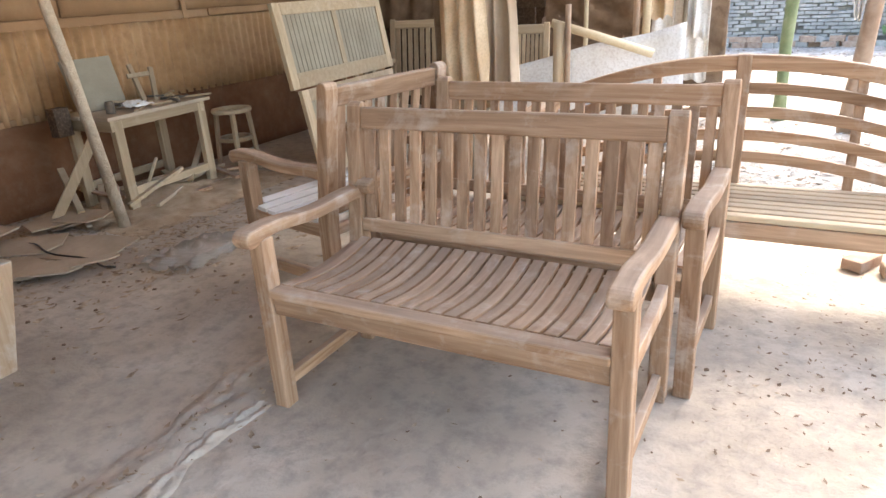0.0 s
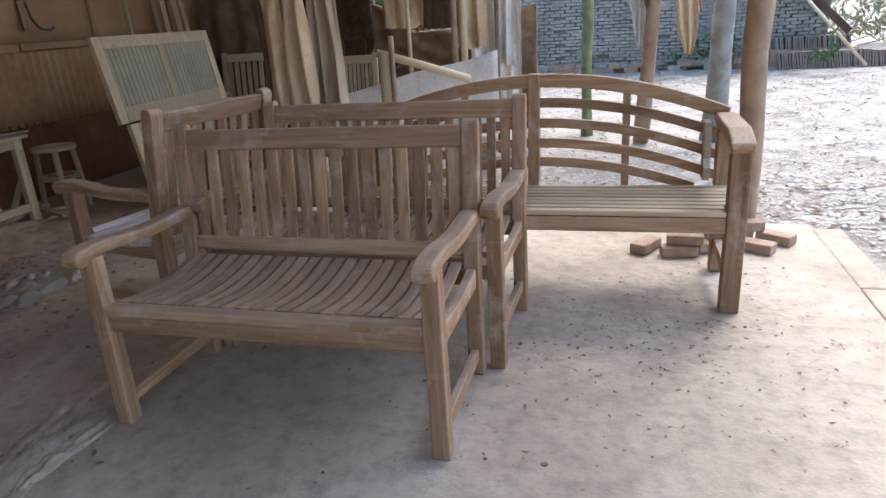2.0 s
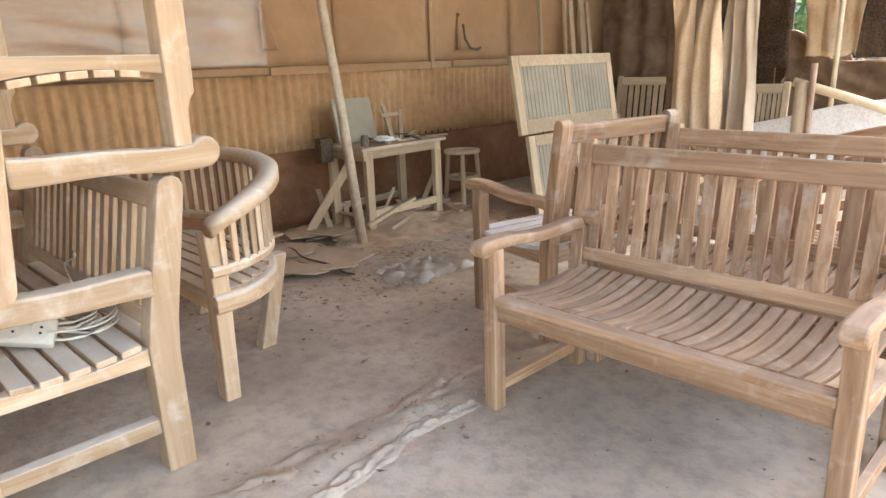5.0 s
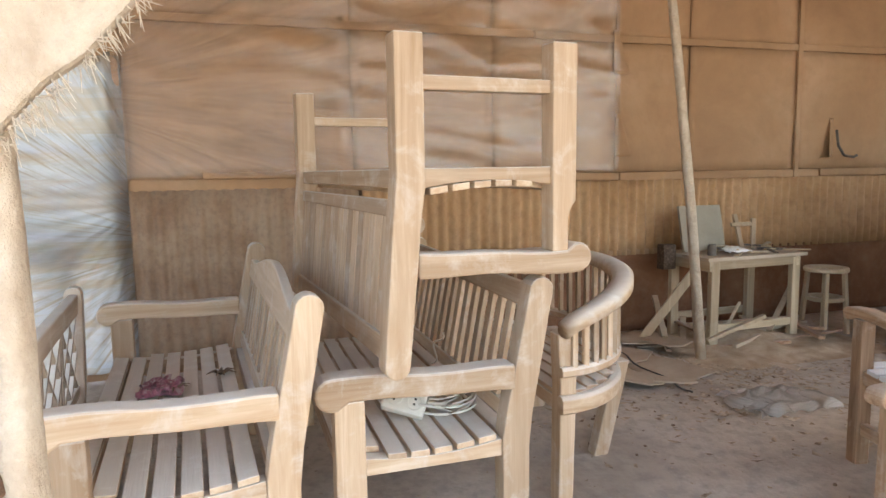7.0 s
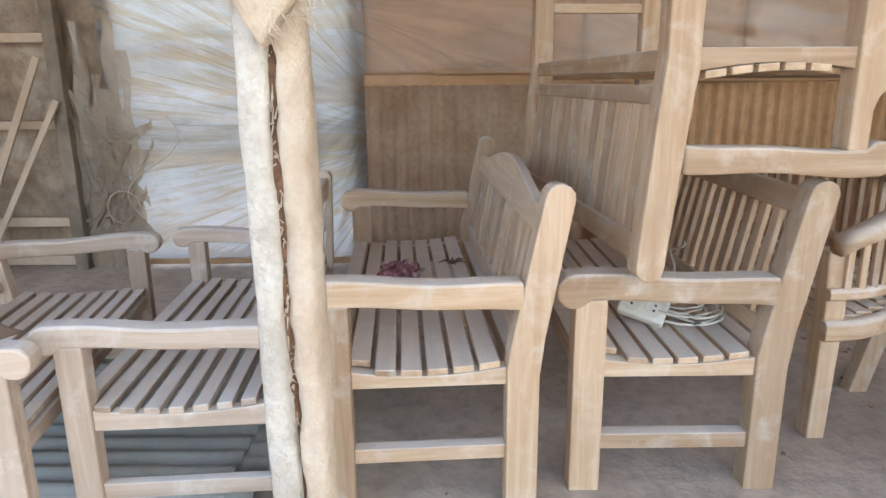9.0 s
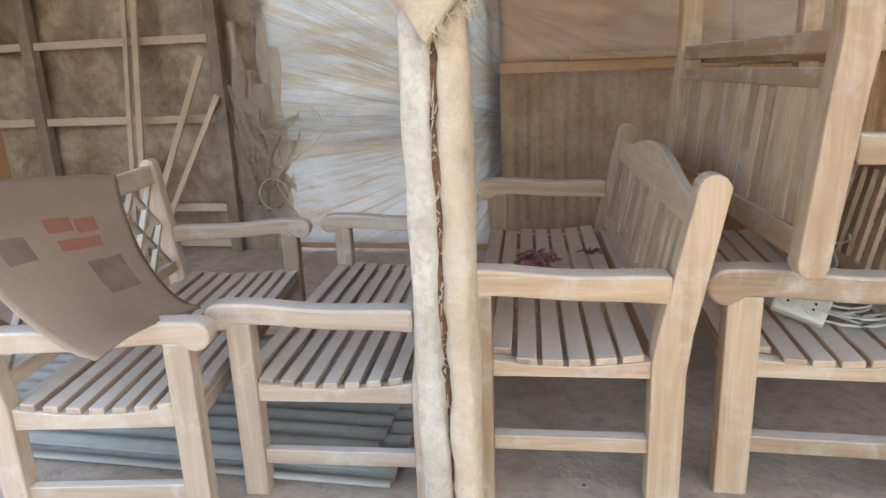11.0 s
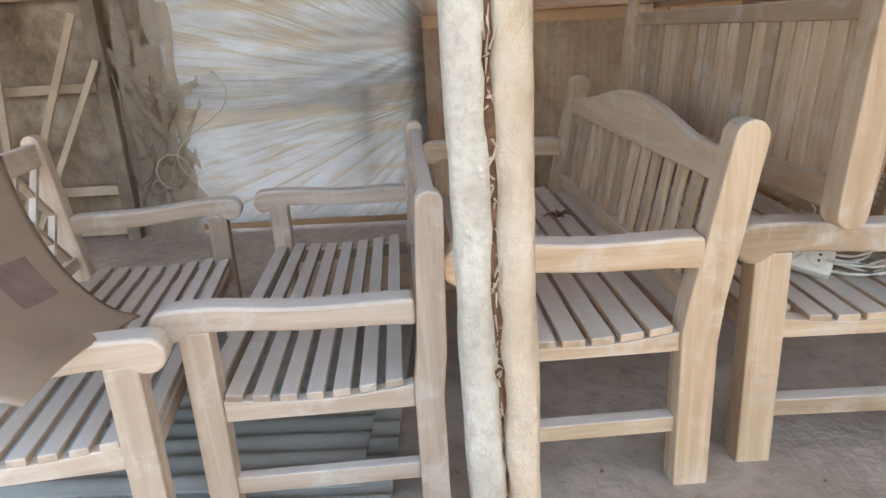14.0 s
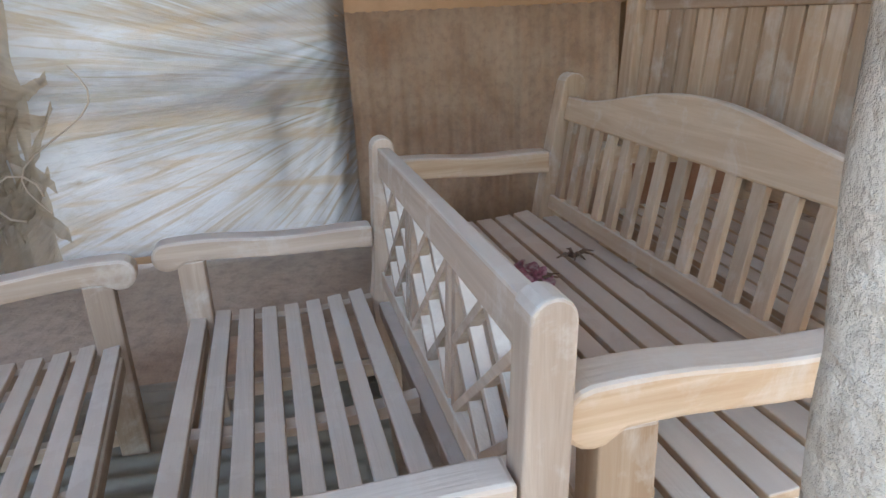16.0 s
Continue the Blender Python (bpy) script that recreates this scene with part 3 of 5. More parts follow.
def bench(label, m, L, mats, seat=0.44, rail=(0.36, 0.425), arm=0.66, arm_t=0.07, top=0.94, leg=(0.065, 0.08), depth=0.6, lean=0.09, back="slats", seat_run="x", slats=7, bars=15, stretcher=(0.13, 0.18), nose=0.05, group="unfinished garden benches", name="garden_bench", category="bench", wave=0.008, bw_=0.042, fill=0.80, seat_mats=None, notch=0.0):
    """A garden bench: x along its length, y from the front to the back, z up."""
    b = thing(name, label, category, m, group)
    lw, ld = leg
    fin = 0.0045
    yb0, yb1 = depth - ld, depth
    for x0 in (0, L - lw):
        ht = arm - arm_t + 0.01
        s = Shape().prism([(0.0, 0), (ld, 0), (ld, ht), (notch, ht)] + ([(notch, ht - 0.10), (notch * 0.55, ht - 0.135), (notch * 0.1, ht - 0.15)] if notch else []), x0, x0 + lw)
        part("leg", s, mats["z"], b, fin)
        tl = lean
        tw = ld * 0.9
        out = [(yb0, 0), (yb1, 0), (yb1, seat - 0.05), (yb1 + 0.012, seat + 0.06)]
        out += [p for p in arc(yb0 + tl + tw / 2, top - 0.035, tw / 2, 0, 180, 8)]
        out += [(yb0 + 0.012, seat + 0.06), (yb0, seat - 0.02)]
        part("back_post", Shape().prism(out, x0, x0 + lw), mats["z"], b, fin)
        part("armrest", Shape().prism(arm_outline(yb0 + lean * 0.45, arm, arm_t, nose, wave), x0 - 0.004, x0 + lw + 0.004), mats["y"], b, 0.008)
        n = 8
        o = [(ld + (yb0 - ld) * i / n, dish(i / n, seat - 0.022, 0.02)) for i in range(n + 1)] + [(yb0, rail[0]), (ld, rail[0])]
        part("side_rail", Shape().prism(o, x0 + 0.012, x0 + lw - 0.012), mats["y"], b, 0.003)
        part("stretcher", Shape().box((x0 + 0.014, ld, stretcher[0]), (x0 + lw - 0.014, yb0, stretcher[1])), mats["y"], b, 0.003)
    part("front_rail", Shape().box((lw, 0.012, rail[0]), (L - lw, ld - 0.018, rail[1])), mats["x"], b, fin)
    part("rear_rail", Shape().box((lw, yb0 + 0.015, rail[0]), (L - lw, yb1 - 0.02, rail[1])), mats["x"], b, fin)
    if L > 1.0:
        part("seat_bearer", Shape().prism([(ld - 0.02 + (yb0 - ld + 0.03) * i / 6, dish(i / 6, seat - 0.022, 0.02)) for i in range(7)] + [(yb0 + 0.01, rail[0] + 0.02), (ld - 0.02, rail[0] + 0.02)], L / 2 - 0.02, L / 2 + 0.02), mats["y"], b, 0.002)
    # seat slats
    if seat_run == "x":
        y0, y1 = 0.012, yb0 - 0.004
        pitch = (y1 - y0) / slats
        for i in range(slats):
            ya, yc = y0 + pitch * i, y0 + pitch * (i + fill)
            za, zc = dish((ya - y0) / (y1 - y0), seat, 0.022), dish((yc - y0) / (y1 - y0), seat, 0.022)
            e = lw + 0.002 if ya < ld else 0.012
            s = Shape().prism([(ya, za), (yc, zc), (yc, zc - 0.02), (ya, za - 0.02)], e, L - e)
            part("slat", s, (seat_mats or mats)["x"], b, 0.003)
    else:
        part("seat_lip", Shape().box((lw, -0.004, rail[1] + 0.002), (L - lw, 0.05, seat)), mats["x"], b, 0.006)
        n = slats
        pitch = (L - 2 * lw) / n
        yy = [0.052 + (yb0 - 0.05) * i / 9 for i in range(10)]
        for i in range(n):
            x0 = lw + pitch * (i + 0.11)
            zz = [dish(j / 9, seat + 0.002, 0.03) for j in range(10)]
            s = Shape().prism([(y, z) for y, z in zip(yy, zz)] + [(y, z - 0.016) for y, z in zip(yy[::-1], zz[::-1])], x0, x0 + pitch * 0.78)
            part("slat", s, mats["y"], b, 0.002)
    # back panel in its own leaning plane
    zl = seat + 0.015
    sl = (lean - 0.012) / (top - seat - 0.06)

    def lean_y(z):
        return yb0 + 0.012 + max(-0.05, z - seat - 0.06) * sl

    tilt = math.atan(sl)
    pm = Matrix.Translation((0, lean_y(zl) + ld * 0.5, zl)) @ Matrix.Rotation(-tilt, 4, "X")
    hgt = (top - zl) / math.cos(tilt) - 0.03
    x0, x1 = lw, L - lw

    def back_part(nm, shape, mat, bev=0.004):
        shape.v = [tuple(pm @ Vector(p)) for p in shape.v]
        part(nm, shape, mat, b, bev)

    if back in ("slats", "camel"):
        lo = 0.05
        back_part("lower_rail", Shape().box((x0, -0.016, 0.0), (x1, 0.016, lo)), mats["x"])

        def upper(x):
            if back == "slats":
                return hgt
            u = (x - x0) / (x1 - x0)
            return hgt - 0.045 + 0.075 * (0.5 - 0.5 * math.cos(2 * math.pi * min(1.0, max(0.0, (u - 0.08) / 0.84)))) ** 0.8

        nn = 24
        xs_ = [x0 + (x1 - x0) * i / nn for i in range(nn + 1)]
        drop = 0.075 if back == "slats" else 0.125
        base = hgt - drop
        back_part("top_rail", Shape().prism([(x, upper(x)) for x in xs_] + [(x1, base), (x0, base)], -0.018, 0.018, "y"), mats["x"], 0.006)
        pitch = (x1 - x0) / bars
        for i in range(bars):
            xa = x0 + pitch * (i + 0.5) - bw_ / 2
            back_part("back_slat", Shape().box((xa, -0.008, lo - 0.005), (xa + bw_, 0.009, base + 0.005)), mats["z"], 0.002)
    elif back == "lattice":
        back_part("lower_rail", Shape().box((x0, -0.016, 0.0), (x1, 0.016, 0.045)), mats["x"])
        back_part("top_rail", Shape().box((x0, -0.018, hgt - 0.08), (x1, 0.018, hgt)), mats["x"], 0.006)
        bays = 3
        z0, z1 = 0.045, hgt - 0.08
        for k in range(bays):
            xa, xc = x0 + (x1 - x0) * k / bays, x0 + (x1 - x0) * (k + 1) / bays
            if k:
                for dx in (-0.022, 0.022):
                    back_part("upright", Shape().box((xa + dx - 0.011, -0.012, z0), (xa + dx + 0.011, 0.012, z1)), mats["z"], 0.002)
            xa, xc = xa + 0.025, xc - 0.025
            xm, zm = (xa + xc) / 2, (z0 + z1) / 2
            for p, q, o in (((xa, z0), (xc, z1), 0.0), ((xa, z1), (xc, z0), 0.0015), ((xm, z0), (xc, zm), -0.001), ((xm, z0), (xa, zm), 0.002), ((xm, z1), (xc, zm), 0.0025), ((xm, z1), (xa, zm), -0.002)):
                back_part("lattice_bar", Shape().beam((p[0], o, p[1]), (q[0], o, q[1]), 0.018, 0.024, (0, 1, 0)), mats["x"], 0.002)
    return b


# two brown benches set one behind the other, and an armchair beside them
bench("brown teak two-seat garden bench with slatted back", pose(0, 0, 0, 0, 0, 0), 1.165, AGED, seat=0.435, rail=(0.345, 0.405), arm=0.632, arm_t=0.045, top=0.925, leg=(0.055, 0.055), depth=0.555, lean=0.07, seat_run="y", slats=22, bars=17, stretcher=(0.06, 0.105), nose=0.06, wave=0.012, bw_=0.04)
bench("brown teak garden bench standing behind another bench", pose(0.045, 0.575, 0, 0, 0, -1), 1.19, AGED, seat=0.435, rail=(0.345, 0.405), arm=0.64, arm_t=0.045, top=0.935, leg=(0.055, 0.055), depth=0.56, lean=0.07, seat_run="y", slats=22, bars=18, stretcher=(0.10, 0.145), nose=0.06, wave=0.012, bw_=0.036)
bench("brown teak armchair with slatted back and dusty seat", pose(-0.585, 1.40, 0, 0, 0, -101.5), 0.70, AGED, seat=0.43, rail=(0.35, 0.40), arm=0.655, arm_t=0.045, top=0.985, leg=(0.06, 0.06), depth=0.56, lean=0.09, slats=7, bars=8, nose=0.06, name="garden_armchair", category="chair", wave=0.014, seat_mats=CHALKY)

# pale benches in a row, ends towards the open side
bench("pale sanded teak bench with another bench upside down on it", pose(-1.939, -1.518, 0.000, 0, 0, 0.85), 1.491, SANDED, seat=0.44, rail=(0.365, 0.42), arm=0.672, arm_t=0.082, top=0.923, leg=(0.075, 0.09), depth=0.613, lean=0.092, slats=7, bars=16, stretcher=(0.134, 0.182), nose=0.055)
bench("pale sanded teak bench lying upside down on another", pose(-1.933, -0.890, 1.633, 180, 0, 5.75), 1.513, SANDED, seat=0.44, rail=(0.365, 0.42), arm=0.687, arm_t=0.075, top=0.955, leg=(0.07, 0.085), depth=0.579, lean=0.054, slats=7, bars=20, stretcher=(0.11, 0.15), nose=0.055, bw_=0.058, notch=0.03)
bench("pale sanded teak bench with a curved crest rail", pose(-1.866, -2.313, 0.000, 0, 0, 4.12), 1.542, SANDED, seat=0.455, rail=(0.385, 0.44), arm=0.690, arm_t=0.078, top=0.932, leg=(0.07, 0.09), depth=0.603, lean=0.091, back="camel", slats=7, bars=15, stretcher=(0.157, 0.20), nose=0.055)
bench("dusty grey teak bench with a lattice back", pose(-1.457, -2.952, 0.000, 0, 0, 4.73), 1.208, DUSTY, seat=0.385, rail=(0.305, 0.35), arm=0.601, arm_t=0.065, top=0.838, leg=(0.06, 0.07), depth=0.589, lean=0.030, back="lattice", slats=8, stretcher=(0.10, 0.145), nose=0.06, fill=0.66)
bench("dusty grey teak bench with a lattice back facing another", pose(-0.105, -2.873, 0.000, 0, 0, 189.83), 1.256, DUSTY, seat=0.385, rail=(0.305, 0.35), arm=0.605, arm_t=0.065, top=0.894, leg=(0.06, 0.07), depth=0.584, lean=0.064, back="lattice", slats=8, stretcher=(0.08, 0.125), nose=0.06, fill=0.66)
# benches stored at the far end
bench("pale teak bench stored at the shed's end", pose(-2.22, 3.98, 0, 0, 0, 8), 1.12, PALE, seat=0.44, top=1.03, arm=0.66, arm_t=0.05, depth=0.55, bars=16, leg=(0.05, 0.05))
bench("whitish teak bench stored beside a hanging sheet", pose(-1.02, 3.50, 0, 0, 0, 9), 0.62, PALE, seat=0.44, top=0.98, arm=0.64, arm_t=0.05, depth=0.55, bars=14, leg=(0.05, 0.05), bw_=0.026)


def arched_bench():
    """Large bench with an arched back of curved horizontal slats and broad arms."""
    x0, x1, yf, yb = 0.35, 2.11, 1.14, 1.68
    b = thing("arched_bench", "large brown teak bench with an arched back", "bench", None, "unfinished garden benches")
    mid, k = (x0 + x1) / 2, 0.235
    for x in (x0, x1 - 0.075):
        out = [(yf, 0), (yf + 0.075, 0), (yf + 0.075, 0.66), (yf, 0.69)]
        part("leg", Shape().prism(out, x, x + 0.075), AGED["z"], b, 0.005)
        part("back_leg", Shape().prism([(yb - 0.06, 0), (yb, 0), (yb + 0.05, 0.72), (yb - 0.02, 0.74), (yb - 0.06, 0.42)], x + 0.008, x + 0.067), AGED["z"], b, 0.005)
        part("side_rail", Shape().box((x + 0.015, yf + 0.07, 0.35), (x + 0.06, yb - 0.05, 0.42)), AGED["y"], b, 0.004)
        part("stretcher", Shape().box((x + 0.02, yf + 0.07, 0.12), (x + 0.055, yb - 0.05, 0.165)), AGED["y"], b, 0.003)
        # broad arm: outer face stepped, top sloping to the front
        o = [(yf - 0.02, 0.675), (yf - 0.02, 0.715), (yf + 0.12, 0.755), (yb - 0.02, 0.755), (yb + 0.03, 0.72), (yb - 0.1, 0.70), (yf + 0.3, 0.70), (yf + 0.1, 0.69)]
        part("armrest", Shape().prism(o, x - 0.008, x + 0.083), AGED["y"], b, 0.008)
    for x in (x0 + 0.09, x1 - 0.13):
        part("arm_bracket", Shape().prism([(yb - 0.10, 0.46), (yb - 0.02, 0.46), (yb + 0.01, 0.72), (yb - 0.08, 0.72), (yb - 0.11, 0.62), (yb - 0.085, 0.56), (yb - 0.12, 0.52)], x, x + 0.03), DUSTY["y"], b, 0.003)
    part("front_rail", Shape().box((x0 + 0.07, yf + 0.01, 0.345), (x1 - 0.07, yf + 0.05, 0.41)), AGED["x"], b, 0.004)
    part("rear_rail", Shape().box((x0 + 0.07, yb - 0.05, 0.345), (x1 - 0.07, yb - 0.015, 0.41)), AGED["x"], b, 0.004)
    for i in range(8):
        y = yf - 0.004 + i * 0.064
        part("slat", Shape().box((x0 + (0.078 if y < yf + 0.08 else 0.01), y, 0.418 - 0.002 * i), (x1 - (0.078 if y < yf + 0.08 else 0.01), y + 0.043, 0.44 - 0.002 * i)), PALE["x"], b, 0.004)

    def yy(z):
        return yb - 0.035 + 0.12 * (z - 0.42)

    def curved(z_mid, h, kk, xa, xb, t):
        s = Shape()
        rings = []
        for i in range(31):
            x = xa + (xb - xa) * i / 30
            z = z_mid - kk * (x - mid) ** 2
            rings.append([(x, yy(z) - t / 2, z), (x, yy(z) + t / 2, z), (x, yy(z) + t / 2, z - h), (x, yy(z) - t / 2, z - h)])
        return s.strip(rings)

    part("top_rail", curved(0.948, 0.062, k, x0 + 0.02, x1 - 0.02, 0.042), AGED["x"], b, 0.005)
    for zt in (0.838, 0.742, 0.648, 0.558):
        half = min(0.86, math.sqrt(max(0.01, (zt - 0.435) / k)))
        part("back_slat", curved(zt, 0.046, k, mid - half, mid + half, 0.02), AGED["x"], b, 0.003)
    part("centre_post", Shape().prism([(yy(0.42) - 0.028, 0.40), (yy(0.42) + 0.03, 0.40), (yy(0.95) + 0.03, 0.95), (yy(0.95) - 0.028, 0.95)], 1.18, 1.235), AGED["z"], b, 0.004)
    for x in (1.64, 0.86):
        zt = 0.93 - k * (x - mid) ** 2
        part("muntin", Shape().prism([(yy(0.42) + 0.012, 0.41), (yy(0.42) + 0.034, 0.41), (yy(zt) + 0.034, zt), (yy(zt) + 0.012, zt)], x - 0.018, x + 0.018), AGED["z"], b, 0.003)


arched_bench()


def curved_bench():
    """Bench whose round back and arms form one sweeping rail above spindles."""
    b = thing("curved_bench", "pale teak bench with one round sweeping back rail", "bench", None, "unfinished garden benches")
    xa, xb, yf, yb = -2.135, -0.715, -0.635, -0.13
    cx, rx = (xa + xb) / 2, (xb - xa) / 2

    def plan(u, inset=0.0):
        """u from 0 (near arm's end) over the back (0.5) to 1."""
        a = math.pi * u
        c, s_ = math.cos(a), math.sin(a)
        e = 0.95
        return (cx + (rx - inset) * math.copysign(abs(c) ** e, c), yf + (yb - yf - inset) * abs(s_) ** e)

    def rail(z0, z1, w, inset, u0=0.0, u1=1.0, n=48):
        rings = []
        for i in range(n + 1):
            u = u0 + (u1 - u0) * i / n
            p, q = Vector(plan(max(0, u - 0.004), inset)), Vector(plan(min(1, u + 0.004), inset))
            d = (q - p).normalized()
            nrm = Vector((d.y, -d.x))
            c = Vector(plan(u, inset))
            lift = 0.15 * max(0.0, math.sin(math.pi * u)) ** 0.7 if z0 > 0.6 else 0.0
            prof = [(-w / 2, z0 + 0.008), (-w / 2, z1 - 0.012), (-w / 4, z1), (w / 4, z1), (w / 2, z1 - 0.012), (w / 2, z0 + 0.008), (w / 4, z0), (-w / 4, z0)]
            rings.append([(c.x + nrm.x * o, c.y + nrm.y * o, z + lift) for o, z in prof])
        return Shape().strip(rings)

    part("back_rail", rail(0.655, 0.715, 0.085, 0.0), SANDED["y"], b, 0.0, True)
    part("lower_rail", rail(0.50, 0.54, 0.035, 0.02), SANDED["y"], b, 0.003)
    part("seat_rim", rail(0.36, 0.43, 0.05, 0.025), SANDED["y"], b, 0.004)
    n = 30
    for i in range(1, n):
        u = i / n
        x, y = plan(u, 0.02)
        lift = 0.15 * math.sin(math.pi * u) ** 0.7
        part("spindle", Shape().box((x - 0.011, y - 0.011, 0.53), (x + 0.011, y + 0.011, 0.66 + lift)), SANDED["z"], b, 0.003)
    for i in range(7):
        y = yf + 0.01 + i * 0.068
        w = (rx - 0.04) * math.sqrt(max(0.02, 1 - ((y + 0.05 - yf) / (yb - yf)) ** 2))
        part("slat", Shape().box((cx - w, y, 0.415), (cx + w, y + 0.054, 0.435)), SANDED["x"], b, 0.003)
    for x in (xa + 0.03, xb - 0.105):
        part("leg", Shape().prism([(yf, 0), (yf + 0.06, 0), (yf + 0.07, 0.40), (yf + 0.075, 0.66), (yf - 0.005, 0.66), (yf + 0.005, 0.45)], x, x + 0.075), SANDED["z"], b, 0.006)
    for x in (xa + 0.33, xb - 0.44):
        part("leg", Shape().prism([(-0.29, 0), (-0.22, 0), (-0.12, 0.42), (-0.19, 0.42)], x, x + 0.065), SANDED["z"], b, 0.006)
    part("front_rail", Shape().box((xa + 0.1, yf + 0.01, 0.355), (xb - 0.1, yf + 0.045, 0.41)), SANDED["x"], b, 0.004)


curved_bench()

# ---------------------------------------------------------------- split post in the foreground
post = thing("timber_post", "pale peeled tree-trunk post split by a deep crack", "post")


def half_post(y0, y1, seed, flat):
    s = Shape()
    rings = []
    for k in range(121):
        z = -0.03 + 2.75 * k / 120
        lean = 0.02 * (z - 1.0)
        wob = 0.010 * nz(z * 1.4, seed)
        yc, r = (y0 + y1) / 2 + 0.006 * nz(z * 2.3, seed + 4) - lean * 0.4, (y1 - y0) / 2
        ring = []
        for i in range(18):
            a = 2 * math.pi * i / 18
            c, sn = math.cos(a), math.sin(a)
            edge = 1 + 0.10 * nz(c * 1.5 + seed, sn * 1.5, z * 2.2) + 0.09 * nz(c * 5, sn * 5, z * 13 + seed) + 0.10 * nz(c * 2, sn * 2 + 5, z * 6 + seed) * (1 if abs(sn) > 0.6 else 0.3) + 0.10 * math.exp(-((z - 1.1) / 0.05) ** 2) * max(0, c)
            lip = sn if flat else -sn
            if lip > 0.5:
                edge += 0.16 * nz(z * 19, seed * 3) + 0.14 * nz(z * 47, seed, c) + 0.12 * nz(z * 5, seed * 7)
            rx = 0.045 if not flat else 0.042
            ring.append((0.07 + wob + rx * math.copysign(abs(c) ** 0.8, c) * edge, yc + r * math.copysign(abs(sn) ** (0.55 if flat else 0.8), sn) * edge, z))
        rings.append(ring)
    return s.strip(rings)


part("left_half", half_post(-2.221, -2.1555, 1.0, True), CHALK, post, 0, True, label="chalky weathered half of the trunk")
part("right_half", half_post(-2.1550, -2.090, 5.0, False), TRUNK, post, 0, True, label="smooth honey-coloured half of the trunk")
core = Shape()
core.tube([(0.072 + 0.004 * nz(k * 0.7, 2), -2.156 + 0.004 * nz(k * 0.5, 9), 2.6 * k / 40) for k in range(41)], 0.026, 10, 0.35, 2.0)
part("rotten_core", core, CORE, post, label="crumbling brown heartwood in the crack")
splinters = Shape()
random.seed(5)
for i in range(140):
    z = random.uniform(0.1, 1.5)
    a = Vector((0.1 + random.uniform(-0.012, 0.004), -2.1565 + random.uniform(-0.004, 0.004), z))
    splinters.tube([a, a + Vector((random.uniform(0.0, 0.012), random.uniform(-0.012, 0.012), random.uniform(-0.03, 0.03)))], [0.002, 0.0006], 4)
tagged(part("splinters", splinters, TRUNK, post), "", "", "", "stuff")
g = Shape()
g.prism([(-2.157, 1.245), (-2.122, 1.295), (-2.077, 1.350), (-2.022, 1.410), (-1.952, 1.460), (-1.862, 1.565), (-1.732, 1.715), (-1.592, 1.955), (-1.652, 2.235), (-2.042, 2.535), (-2.442, 2.335), (-2.592, 1.935), (-2.512, 1.655), (-2.352, 1.465), (-2.282, 1.410), (-2.264, 1.380), (-2.242, 1.360), (-2.202, 1.320)], 0.105, 0.152)
part("brace", g, TRUNK, post, 0.014, label="broad pale fork of timber nailed to the post")
fr = Shape()
for i in range(150):
    u = random.random()
    p = Vector((0.145, -2.142 + 0.29 * u, 1.27 + 0.30 * u)) + Vector((random.uniform(-0.03, 0.012), random.uniform(-0.01, 0.01), random.uniform(-0.01, 0.01)))
    fr.tube([p, p + Vector((random.uniform(0, 0.01), random.uniform(0.0, 0.03), random.uniform(-0.045, 0.005)))], [0.0016, 0.0005], 4)
part("frayed_fibre", fr, TRUNK, post)

# ---------------------------------------------------------------- workbench corner
wb = thing("work_table", "rough wooden work table dusted with sawdust", "table")
wbm = Matrix.Translation((-2.34, 1.31, 0)) @ Matrix.Rotation(radians(2), 4, "Z") @ Matrix.Diagonal((0.78, 1.14, 0.89, 1))


def placed(shape, m):
    shape.v = [tuple(m @ Vector(p)) for p in shape.v]
    return shape


for x in (-0.60, -0.06):
    for y in (0.0, 0.62):
        part("leg", placed(Shape().beam((x + 0.03, y + 0.03, 0), (x + 0.03, y + 0.03, 0.69), 0.055, 0.06, (0, 1, 0)), wbm), PALE["z"], wb, 0.004)
for y in (-0.02, 0.64):
    part("rail", placed(Shape().box((-0.6, y, 0.62), (0.0, y + 0.03, 0.70)), wbm), PALE["x"], wb, 0.004)
for x in (-0.62, -0.035):
    part("rail", placed(Shape().box((x, 0.0, 0.63), (x + 0.03, 0.68, 0.70)), wbm), PALE["y"], wb, 0.004)
    part("stretcher", placed(Shape().box((x + 0.0, 0.0, 0.14), (x + 0.028, 0.68, 0.20)), wbm), PALE["y"], wb, 0.004)
for i in range(4):
    part("top_board", placed(Shape().box((-0.66 + i * 0.172, -0.04, 0.70), (-0.66 + i * 0.172 + 0.166, 0.72, 0.725 + 0.002 * (i % 2))), wbm), PLY, wb, 0.004)
part("vice_board", placed(Shape().box((-0.5, -0.14, 0.60), (-0.40, -0.045, 0.80)), wbm), DARKWOOD, wb, 0.006)


def loose(name, shape, mat, label, category, bevel=0.0, smooth=False, thick=0.0, group=""):
    return tagged(part(name, shape, mat, None, bevel, smooth, thick), label, category, group)


